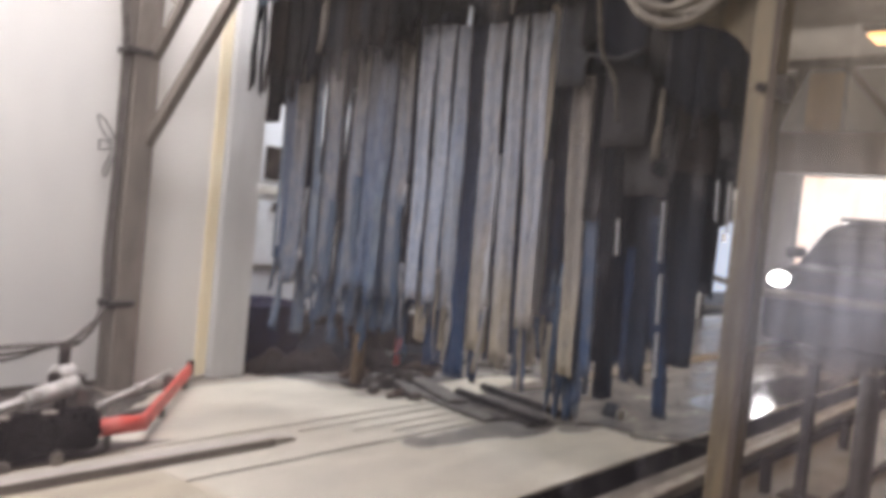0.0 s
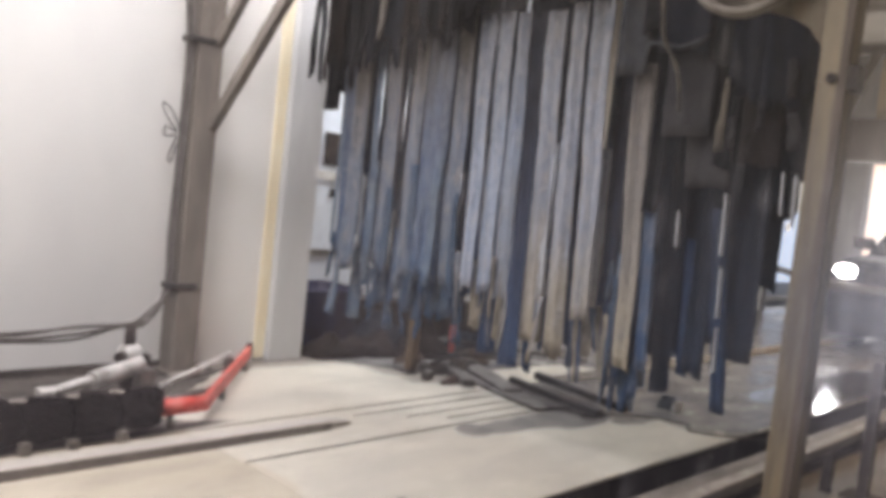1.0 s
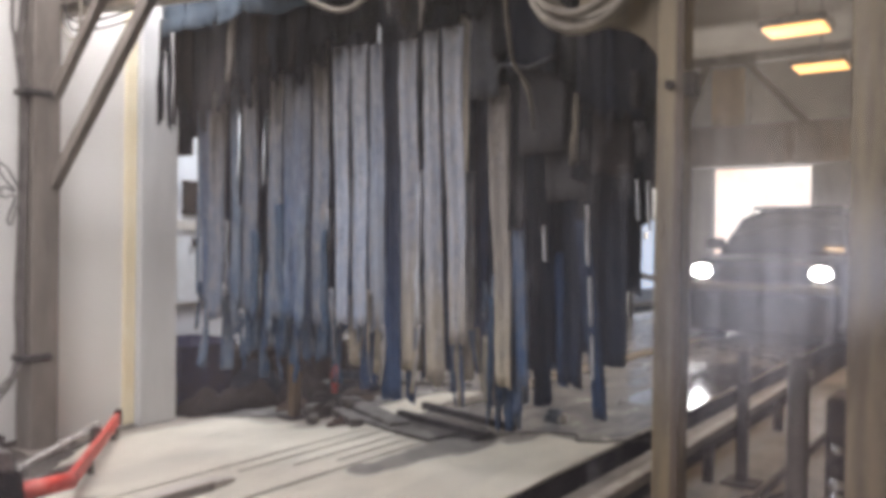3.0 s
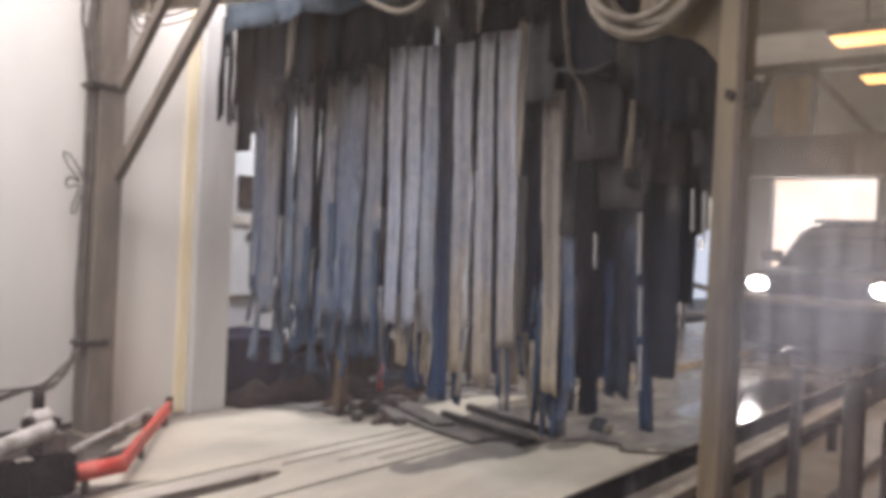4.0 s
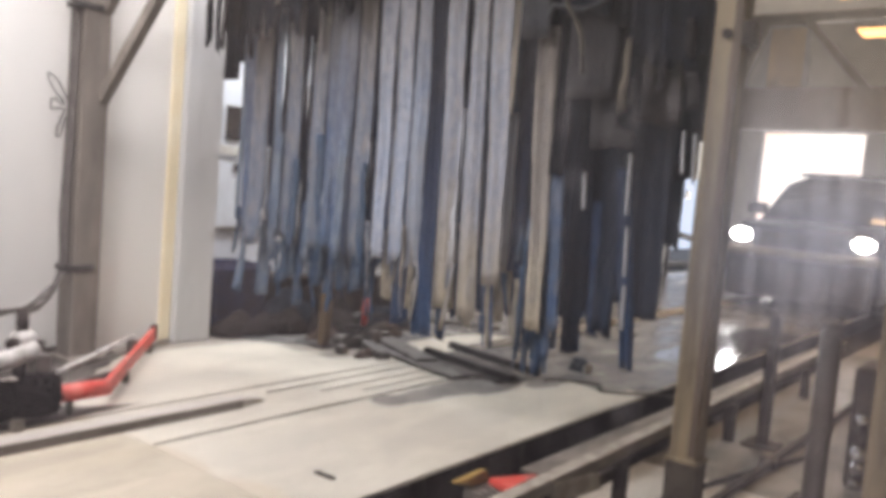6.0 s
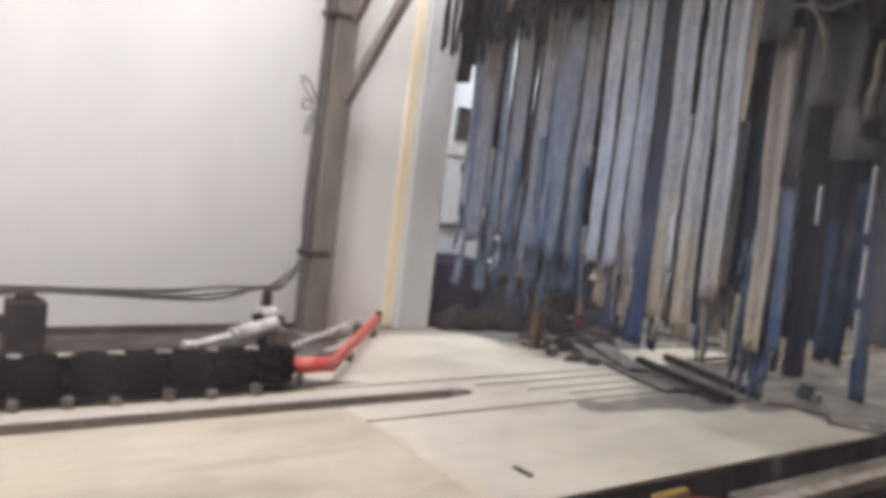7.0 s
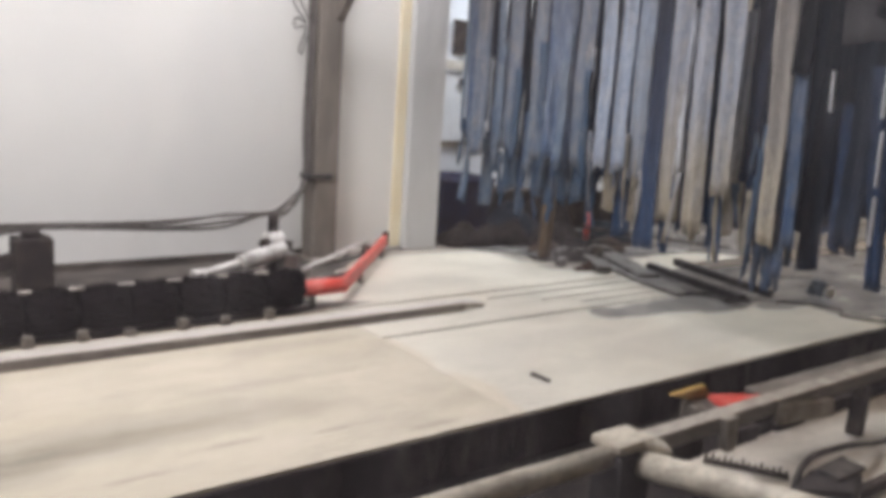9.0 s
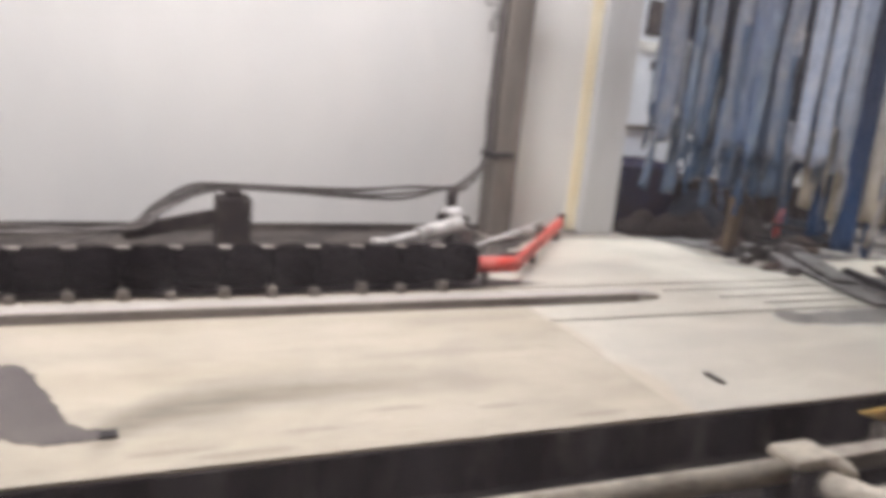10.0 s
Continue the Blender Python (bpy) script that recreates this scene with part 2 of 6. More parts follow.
M_SLEEVE = material("grimy_sleeve", (0.075, 0.063, 0.05), 0.7, specular=0.2, second=(0.04, 0.033, 0.028), mix=0.5, scale=4, fine_amount=0.2, bump=0.2)
M_PIT = material("black_gutter", (0.018, 0.015, 0.015), 0.6, specular=0.06, second=(0.05, 0.043, 0.037), mix=0.4, scale=3, fine=30, fine_amount=0.25, bump=0.3)
M_RAIL = material("dull_brown_rail", (0.205, 0.178, 0.155), 0.55, second=(0.10, 0.085, 0.07), mix=0.5, scale=6, stretch=(0.5, 1, 1), fine=50, fine_amount=0.25, bump=0.25)
M_BATTEN = material("brown_batten", (0.12, 0.088, 0.062), 0.7, second=(0.07, 0.05, 0.035), mix=0.5, scale=4, stretch=(2, 2, 0.4), fine=40, fine_amount=0.2, bump=0.2)
M_RUSTY = material("brown_rusty_steel", (0.20, 0.145, 0.095), 0.75, second=(0.11, 0.08, 0.055), mix=0.5, scale=6, stretch=(2, 2, 0.6), fine_amount=0.2, bump=0.2, specular=0.2)
M_GRIME = material("grimy_ledge", (0.105, 0.09, 0.078), 0.7, specular=0.2, second=(0.05, 0.043, 0.038), mix=0.6, scale=6, stretch=(0.6, 1, 1), fine=40, fine_amount=0.25, bump=0.4)
M_POST = material("galvanised_post", (0.25, 0.218, 0.188), 0.6, 0.05, second=(0.165, 0.142, 0.122), mix=0.6, scale=3.0, stretch=(2, 2, 0.5), fine=45, fine_amount=0.15, bump=0.1)
M_RUST = material("rust_stained_post", (0.245, 0.190, 0.112), 0.55, 0.05, second=(0.10, 0.076, 0.05), mix=0.5, scale=5.5, stretch=(3, 3, 0.25), fine=45, fine_amount=0.18, bump=0.15)
M_YELLOW = material("cream_strip", (0.90, 0.82, 0.62), 0.5, second=(0.84, 0.73, 0.51), scale=3, fine_amount=0.04)
M_PILLAR = material("pale_grey_pillar", (0.66, 0.67, 0.675), 0.45, second=(0.53, 0.54, 0.545), scale=1.5, stretch=(2, 2, 0.3), fine_amount=0.05)
M_BRUSH = material("black_bristle", (0.006, 0.0042, 0.0052), 0.9, second=(0.011, 0.008, 0.009), scale=20, fine=160, fine_amount=0.6, bump=1.0, specular=0.02)
M_TAB = material("white_plastic_tab", (0.72, 0.71, 0.68), 0.5, second=(0.4, 0.39, 0.36), scale=14)
M_TABDULL = material("dirty_white_tab", (0.42, 0.385, 0.345), 0.6, second=(0.14, 0.12, 0.105), mix=0.6, scale=18)
M_BRACKET = material("worn_cream_bracket", (0.42, 0.38, 0.325), 0.6, second=(0.26, 0.23, 0.195), mix=0.5, scale=14, fine_amount=0.2)
M_FOOT = material("dull_beige_plastic", (0.20, 0.175, 0.145), 0.65, second=(0.10, 0.088, 0.076), mix=0.5, scale=14)
M_CYL = material("white_painted_cylinder", (0.60, 0.58, 0.55), 0.4, second=(0.27, 0.25, 0.225), mix=0.45, scale=12, fine_amount=0.15)
M_RED = material("red_painted_steel", (0.62, 0.07, 0.05), 0.5, second=(0.70, 0.20, 0.17), mix=0.4, scale=9, fine_amount=0.15)
M_ORANGE = material("yellow_plastic", (0.42, 0.27, 0.07), 0.6, second=(0.28, 0.18, 0.06), scale=8)
M_HOSE = material("black_hose", (0.04, 0.037, 0.037), 0.6, second=(0.11, 0.10, 0.09), scale=12, specular=0.2)
M_HOSE_GREY = material("dusty_grey_hose", (0.115, 0.103, 0.096), 0.7, second=(0.19, 0.172, 0.16), scale=12, specular=0.15)
M_BAR = material("black_wet_bar", (0.024, 0.022, 0.023), 0.6, second=(0.055, 0.05, 0.05), scale=9, specular=0.2)
M_PLATE = material("dull_grey_plate", (0.17, 0.16, 0.15), 0.6, second=(0.09, 0.08, 0.075), mix=0.5, scale=7, fine_amount=0.2, bump=0.2, specular=0.2)
M_HOSE_PALE = material("pale_hose", (0.30, 0.27, 0.22), 0.6, second=(0.2, 0.17, 0.14), scale=8)
M_DARK = material("dark_machine", (0.025, 0.020, 0.019), 0.65, specular=0.15, second=(0.060, 0.047, 0.040), mix=0.5, scale=9, fine_amount=0.25, bump=0.3)
M_STEEL = material("dull_steel", (0.28, 0.27, 0.26), 0.4, 0.6, second=(0.18, 0.165, 0.15), scale=6)
M_PIPE = material("chipped_white_rail", (0.56, 0.51, 0.415), 0.5, second=(0.33, 0.285, 0.225), mix=0.45, scale=13, stretch=(0.6, 1, 1), fine=60, fine_amount=0.25, bump=0.35)
M_BLUE = material("blue_plastic_bin", (0.022, 0.026, 0.07), 0.6, specular=0.2, second=(0.03, 0.024, 0.04), scale=5)
CURTAIN_TOP = 2.70


def cloth(name, mid, top, end, patch, lo=0.85, hi=1.75, patches=0.45, fray=0.3):
    """Worn wash cloth: grimed and painted with overhead shade towards the hung end, dyed or bleached towards the wet
    lower end, with patches, streaks and lint.
    """
    m = bpy.data.materials.new(name)
    m.use_nodes = True
    N, L = m.node_tree.nodes, m.node_tree.links
    b = N["Principled BSDF"]
    b.inputs["Roughness"].default_value = 0.92
    b.inputs["Specular IOR Level"].default_value = 0.15
    co, info = N.new("ShaderNodeTexCoord"), N.new("ShaderNodeObjectInfo")
    sep = N.new("ShaderNodeSeparateXYZ")
    L.new(co.outputs["Object"], sep.inputs[0])
    shift = N.new("ShaderNodeVectorMath")       # every strip gets its own piece of the pattern
    shift.operation = "ADD"
    L.new(co.outputs["Object"], shift.inputs[0])
    span = N.new("ShaderNodeMath")
    span.operation = "MULTIPLY"
    span.inputs[1].default_value = 37.0
    L.new(info.outputs["Random"], span.inputs[0])
    L.new(span.outputs[0], shift.inputs[1])

    def noise(scale, stretch, detail=5, rough=0.6):
        mp, n = N.new("ShaderNodeMapping"), N.new("ShaderNodeTexNoise")
        mp.inputs["Scale"].default_value = stretch
        L.new(shift.outputs[0], mp.inputs[0])
        L.new(mp.outputs[0], n.inputs["Vector"])
        n.inputs["Scale"].default_value, n.inputs["Detail"].default_value, n.inputs["Roughness"].default_value = scale, detail, rough
        return n.outputs["Fac"]

    def ramp(v, a, b_, c=0.0, d=1.0):
        r = N.new("ShaderNodeMapRange")
        for k, q in enumerate((a, b_, c, d)):
            r.inputs[k + 1].default_value = q
        L.new(v, r.inputs[0])
        return r.outputs[0]

    def madd(v, k, add):
        n = N.new("ShaderNodeMath")
        n.operation = "MULTIPLY_ADD"
        n.inputs[1].default_value = k
        L.new(v, n.inputs[0])
        if isinstance(add, float):
            n.inputs[2].default_value = add
        else:
            L.new(add, n.inputs[2])
        return n.outputs[0]

    def mix(f, a, b_, mode="MIX"):
        n = N.new("ShaderNodeMix")
        n.data_type, n.blend_type = "RGBA", mode
        for socket, v in ((n.inputs[0], f), (n.inputs[6], a), (n.inputs[7], b_)):
            if isinstance(v, tuple):
                socket.default_value = (*v, 1)
            elif isinstance(v, float):
                socket.default_value = v
            else:
                L.new(v, socket)
        return n.outputs[2]

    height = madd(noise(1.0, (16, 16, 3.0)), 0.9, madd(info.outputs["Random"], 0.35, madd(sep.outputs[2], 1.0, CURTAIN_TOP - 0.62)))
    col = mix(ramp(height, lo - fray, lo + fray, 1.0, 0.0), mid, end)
    # top colour carries the shade under the hangers
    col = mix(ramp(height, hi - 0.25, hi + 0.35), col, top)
    col = mix(ramp(noise(1.0, (24, 24, 9.0), 7, 0.72), 0.47, 0.64, 0.0, patches * 0.95), col, patch)
    col = mix(ramp(noise(1.0, (12, 12, 7.0), 5, 0.7), 0.52, 0.70, 0.0, 0.55), col, mix(1.0, col, (0.52, 0.60, 0.78), "MULTIPLY"))
    col = mix(1.0, col, ramp(noise(1.0, (45, 45, 3.5), 5, 0.65), 0.3, 0.7, 0.80, 1.14), "MULTIPLY")
    col = mix(1.0, col, ramp(noise(1.0, (55, 55, 34), 5, 0.75), 0.3, 0.7, 0.66, 1.22), "MULTIPLY")
    col = mix(1.0, col, ramp(info.outputs["Random"], 0.0, 1.0, 0.82, 1.14), "MULTIPLY")
    faded = tuple(min(0.75, c * k + a) for c, k, a in zip(patch, (1.40, 1.34, 1.22), (0.012, 0.010, 0.006)))
    col = mix(ramp(noise(1.0, (40, 40, 7), 6, 0.7), 0.57, 0.72, 0.0, 0.45), col, faded)
    L.new(col, b.inputs["Base Color"])
    bp = N.new("ShaderNodeBump")
    bp.inputs["Strength"].default_value, bp.inputs["Distance"].default_value = 0.6, 0.012
    L.new(noise(1.0, (48, 48, 9), 5), bp.inputs["Height"])
    L.new(bp.outputs[0], b.inputs["Normal"])
    return m


BLEACHED = (0.37, 0.325, 0.25)
M_PALE = cloth("faded_grey_cloth", (0.258, 0.300, 0.378), (0.215, 0.225, 0.255), (0.272, 0.296, 0.350), (0.350, 0.338, 0.330), 0.8, 1.8, 0.55)
M_CREAM = cloth("cream_grey_cloth", (0.300, 0.322, 0.378), (0.255, 0.258, 0.275), BLEACHED, (0.397, 0.366, 0.339), 0.85, 1.95, 0.6)
M_TAN = cloth("tan_grey_cloth", (0.150, 0.175, 0.222), (0.180, 0.165, 0.150), (0.092, 0.130, 0.190), (0.305, 0.280, 0.254), 1.0, 1.8, 0.6, 0.4)
M_SKY = cloth("faded_blue_cloth", (0.135, 0.178, 0.240), (0.105, 0.125, 0.156), (0.095, 0.150, 0.235), (0.292, 0.311, 0.329), 0.85, 1.8, 0.55)
M_SLATE = cloth("slate_blue_cloth", (0.105, 0.138, 0.205), (0.125, 0.124, 0.131), (0.058, 0.104, 0.195), (0.224, 0.230, 0.254), 1.1, 1.8, 0.55, 0.4)
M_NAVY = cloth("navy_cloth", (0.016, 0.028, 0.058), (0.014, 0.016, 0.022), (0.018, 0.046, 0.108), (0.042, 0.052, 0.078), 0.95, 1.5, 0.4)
M_TEAL = cloth("blue_cloth", (0.050, 0.080, 0.125), (0.045, 0.054, 0.069), (0.042, 0.084, 0.150), (0.162, 0.173, 0.186), 1.0, 1.8, 0.55)
M_FRINGE = cloth("dusty_blue_fringe", (0.07, 0.098, 0.13), (0.058, 0.082, 0.11), (0.07, 0.098, 0.13), (0.115, 0.13, 0.145), 0.3, 3.5, 0.5)
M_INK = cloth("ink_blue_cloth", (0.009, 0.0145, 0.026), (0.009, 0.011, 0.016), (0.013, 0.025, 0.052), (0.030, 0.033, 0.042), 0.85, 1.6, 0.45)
M_OCHRE = cloth("soiled_tan_cloth", (0.245, 0.228, 0.208), (0.156, 0.140, 0.127), (0.42, 0.375, 0.29), (0.273, 0.242, 0.215), 0.8, 1.6, 0.6)
# black felt, also used as overhead shade along the curtain top
M_FELT_SHADE = cloth("black_felt", (0.0055, 0.0062, 0.009), (0.006, 0.0065, 0.0088), (0.012, 0.016, 0.03), (0.024, 0.020, 0.020), 0.8, 1.8, 0.45)
M_CHAR = cloth("charcoal_felt", (0.030, 0.029, 0.031), (0.014, 0.014, 0.016), (0.050, 0.047, 0.047), (0.036, 0.036, 0.040), 1.75, 2.1, 0.5)
M_DRAB = cloth("drab_grey_felt", (0.042, 0.046, 0.054), (0.02, 0.021, 0.024), (0.065, 0.068, 0.075), (0.08, 0.078, 0.075), 2.0, 2.3, 0.5)
M_BLUED = cloth("blue_black_felt", (0.011, 0.013, 0.020), (0.012, 0.014, 0.020), (0.013, 0.012, 0.014), (0.024, 0.027, 0.038), 1.5, 2.4, 0.5)
M_BROWN = cloth("brown_rag", (0.015, 0.0105, 0.0092), (0.015, 0.0105, 0.0092), (0.018, 0.013, 0.011), (0.027, 0.020, 0.017), 0.3, 3.0, 0.5)
M_RAG = cloth("soiled_brown_rag", (0.060, 0.040, 0.032), (0.060, 0.040, 0.032), (0.07, 0.048, 0.038), (0.12, 0.088, 0.07), 0.3, 3.0, 0.5)
M_BLUEEND = cloth("bright_blue_cloth", (0.02, 0.042, 0.095), (0.015, 0.02, 0.04), (0.02, 0.042, 0.095), (0.045, 0.08, 0.14), 0.6, 1.9, 0.3)
M_GAP_WHITE = cloth("white_gap_cloth", (0.50, 0.53, 0.58), (0.4, 0.42, 0.45), (0.5, 0.5, 0.5), (0.58, 0.59, 0.61), 0.5, 2.5, 0.4)
M_CORD = material("soiled_cord", (0.135, 0.112, 0.082), 0.85, second=(0.05, 0.043, 0.036), mix=0.5, scale=9, stretch=(1, 1, 0.5), fine_amount=0.2)
M_CARD = material("cream_board", (0.76, 0.62, 0.42), 0.7, second=(0.5, 0.42, 0.3), scale=2)
M_CARPAINT = material("dark_car_paint", (0.030, 0.034, 0.042), 0.35, 0.0, second=(0.045, 0.05, 0.06), scale=2, fine_amount=0.05, bump=0.0)
M_GLASS = material("dark_car_glass", (0.02, 0.022, 0.025), 0.06, second=(0.03, 0.03, 0.032), scale=1, fine_amount=0.0, bump=0.0)
M_BOLLARD = material("dull_grey_pipe", (0.085, 0.074, 0.066), 0.5, second=(0.05, 0.043, 0.038), mix=0.5, scale=5, fine_amount=0.2, specular=0.3)
M_TYRE = material("tyre_rubber", (0.02, 0.02, 0.02), 0.8, scale=9)
M_DULL = material("tan_dusty_bumper", (0.20, 0.165, 0.12), 0.6, 0.0, second=(0.12, 0.10, 0.075), scale=4)
M_CHROME = material("chrome", (0.6, 0.6, 0.62), 0.15, 1.0, second=(0.5, 0.5, 0.5), fine_amount=0.02, bump=0)
M_BEAM = material("headlight_beam", (1.0, 0.98, 0.95), 0.3, emit=40)
M_AMBER = material("amber_diffuser", (1.0, 0.52, 0.16), 0.4, emit=2.8)
M_TUBE = material("white_diffuser", (1.0, 0.96, 0.9), 0.4, emit=2.2)
M_CABINET = material("white_cabinet", (0.72, 0.76, 0.82), 0.4, second=(0.6, 0.63, 0.68), scale=3, fine_amount=0.04)
M_OUT = material("outdoor_asphalt", (0.12, 0.115, 0.11), 0.8, scale=2)
M_HAZE = material("bright_outdoors", (1.0, 0.92, 0.84), 0.9, second=(0.95, 0.62, 0.45), mix=0.45, scale=0.16, emit=0.0)
_b = M_HAZE.node_tree.nodes["Principled BSDF"]
M_HAZE.node_tree.links.new(_b.inputs["Base Color"].links[0].from_socket, _b.inputs["Emission Color"])
_b.inputs["Emission Strength"].default_value = 1.35


M_HAZE_COOL = material("pale_daylight", (0.72, 0.80, 0.95), 0.9, second=(0.66, 0.74, 0.9), scale=0.4)
_b = M_HAZE_COOL.node_tree.nodes["Principled BSDF"]
M_HAZE_COOL.node_tree.links.new(_b.inputs["Base Color"].links[0].from_socket, _b.inputs["Emission Color"])
_b.inputs["Emission Strength"].default_value = 0.75


def dusty_veiled_glass():
    """Clear pane with a thin uneven film of dried dirt, faint vertical runs and a painted glare veil."""
    m = bpy.data.materials.new("dusty_veiled_glass")
    m.use_nodes = True
    N, L = m.node_tree.nodes, m.node_tree.links
    N.remove(N["Principled BSDF"])
    clear = N.new("ShaderNodeBsdfTransparent")
    dust = N.new("ShaderNodeBsdfTranslucent")
    co = N.new("ShaderNodeTexCoord")
    mp = N.new("ShaderNodeMapping")
    mp.inputs["Scale"].default_value = (9, 1, 0.7)
    L.new(co.outputs["Object"], mp.inputs[0])
    runs = N.new("ShaderNodeTexNoise")
    runs.inputs["Scale"].default_value, runs.inputs["Detail"].default_value = 3.0, 4
    L.new(mp.outputs[0], runs.inputs["Vector"])
    r = N.new("ShaderNodeMapRange")
    r.inputs[1].default_value, r.inputs[2].default_value = 0.3, 0.75
    r.inputs[3].default_value, r.inputs[4].default_value = 0.007, 0.020
    L.new(runs.outputs["Fac"], r.inputs[0])
    sep = N.new("ShaderNodeSeparateXYZ")
    L.new(co.outputs["Object"], sep.inputs[0])
    # haze for the glare over the far end, painted by position
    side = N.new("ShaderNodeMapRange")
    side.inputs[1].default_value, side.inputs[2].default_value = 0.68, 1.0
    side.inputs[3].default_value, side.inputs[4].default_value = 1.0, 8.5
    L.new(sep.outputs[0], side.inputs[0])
    veil_band = N.new("ShaderNodeMapRange")      # the painted haze is strongest in a band, weak below it
    veil_band.interpolation_type = "SMOOTHSTEP"
    veil_band.inputs[1].default_value, veil_band.inputs[2].default_value = 1.02, 1.19
    veil_band.inputs[3].default_value, veil_band.inputs[4].default_value = 0.36, 1.55
    L.new(sep.outputs[2], veil_band.inputs[0])
    upper = N.new("ShaderNodeMapRange")           # and the painted haze thins out again towards the top
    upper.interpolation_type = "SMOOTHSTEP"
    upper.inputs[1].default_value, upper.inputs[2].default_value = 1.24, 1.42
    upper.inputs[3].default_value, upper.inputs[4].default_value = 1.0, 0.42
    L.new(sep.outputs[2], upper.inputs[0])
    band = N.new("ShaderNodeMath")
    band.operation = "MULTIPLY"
    L.new(veil_band.outputs[0], band.inputs[0])
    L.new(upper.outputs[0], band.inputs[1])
    side_veil = N.new("ShaderNodeMath")
    side_veil.operation = "MULTIPLY"
    L.new(side.outputs[0], side_veil.inputs[0])
    L.new(band.outputs[0], side_veil.inputs[1])
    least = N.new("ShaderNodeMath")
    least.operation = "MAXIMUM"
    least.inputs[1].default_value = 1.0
    L.new(side_veil.outputs[0], least.inputs[0])
    # haze tint painted by height: warm above, cooler below
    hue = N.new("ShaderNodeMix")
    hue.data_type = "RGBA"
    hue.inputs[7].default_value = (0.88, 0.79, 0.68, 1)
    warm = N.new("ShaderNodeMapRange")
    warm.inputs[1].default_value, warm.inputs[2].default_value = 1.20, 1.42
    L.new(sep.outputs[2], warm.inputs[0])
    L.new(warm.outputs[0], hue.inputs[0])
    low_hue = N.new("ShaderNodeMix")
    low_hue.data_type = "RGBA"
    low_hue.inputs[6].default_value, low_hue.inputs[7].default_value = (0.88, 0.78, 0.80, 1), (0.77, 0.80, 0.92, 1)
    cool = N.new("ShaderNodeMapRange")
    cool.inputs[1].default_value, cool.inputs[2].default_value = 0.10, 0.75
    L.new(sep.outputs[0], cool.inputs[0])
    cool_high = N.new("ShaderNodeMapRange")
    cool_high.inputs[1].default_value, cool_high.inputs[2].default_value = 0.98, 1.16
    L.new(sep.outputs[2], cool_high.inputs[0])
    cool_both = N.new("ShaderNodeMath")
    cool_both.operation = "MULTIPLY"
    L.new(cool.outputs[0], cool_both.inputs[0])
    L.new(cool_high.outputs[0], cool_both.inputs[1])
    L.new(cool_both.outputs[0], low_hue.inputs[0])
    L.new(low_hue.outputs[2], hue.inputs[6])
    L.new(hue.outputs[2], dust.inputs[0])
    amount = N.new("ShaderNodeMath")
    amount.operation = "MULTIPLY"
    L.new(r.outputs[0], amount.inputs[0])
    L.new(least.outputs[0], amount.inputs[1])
    mix = N.new("ShaderNodeMixShader")
    blots = N.new("ShaderNodeTexNoise")
    blots.inputs["Scale"].default_value, blots.inputs["Detail"].default_value = 17.0, 3
    mp2 = N.new("ShaderNodeMapping")
    mp2.inputs["Scale"].default_value = (1.2, 1, 0.75)
    L.new(co.outputs["Object"], mp2.inputs[0])
    L.new(mp2.outputs[0], blots.inputs["Vector"])
    spots = N.new("ShaderNodeMapRange")
    spots.inputs[1].default_value, spots.inputs[2].default_value = 0.60, 0.74
    spots.inputs[3].default_value, spots.inputs[4].default_value = 0.0, 0.03
    L.new(blots.outputs["Fac"], spots.inputs[0])
    total = N.new("ShaderNodeMath")
    total.operation = "ADD"
    L.new(amount.outputs[0], total.inputs[0])
    L.new(spots.outputs[0], total.inputs[1])
    L.new(total.outputs[0], mix.inputs[0])
    L.new(clear.outputs[0], mix.inputs[1])
    L.new(dust.outputs[0], mix.inputs[2])
    L.new(mix.outputs[0], N["Material Output"].inputs[0])
    return m


M_PANE = dusty_veiled_glass()


# ---- mesh helpers ----
def box(bm, x0, x1, y0, y1, z0, z1, bevel=0.0, m=None):
    r = bmesh.ops.create_cube(bm, size=1.0, matrix=Matrix.LocRotScale(((x0 + x1) / 2, (y0 + y1) / 2, (z0 + z1) / 2), None, (abs(x1 - x0), abs(y1 - y0), abs(z1 - z0))))
    vs = r["verts"]
    if bevel:
        es = list({e for v in vs for e in v.link_edges})
        vs = [v for v in bmesh.ops.bevel(bm, geom=es, offset=bevel, segments=2, affect="EDGES", profile=0.6)["verts"]]
    if m is not None:
        bmesh.ops.transform(bm, matrix=m, verts=list({v for v in vs}))
    return bm


def prism(bm, outline, a, b, axis="y", bevel=0.004):
    """An outline given in two axes, drawn out from a to b along the third."""
    put = (lambda p, v: (p[0], v, p[1])) if axis == "y" else (lambda p, v: (p[0], p[1], v))
    low, high = [bm.verts.new(put(p, a)) for p in outline], [bm.verts.new(put(p, b)) for p in outline]
    faces = [bm.faces.new(low[::-1]), bm.faces.new(high)]
    for k in range(len(outline)):
        n = (k + 1) % len(outline)
        faces.append(bm.faces.new((low[k], low[n], high[n], high[k])))
    bmesh.ops.recalc_face_normals(bm, faces=faces)
    if bevel:
        bmesh.ops.bevel(bm, geom=list({e for f in faces for e in f.edges}), offset=bevel, segments=2, affect="EDGES")
    return bm


def boxbm(*a, **k):
    return box(bmesh.new(), *a, **k)


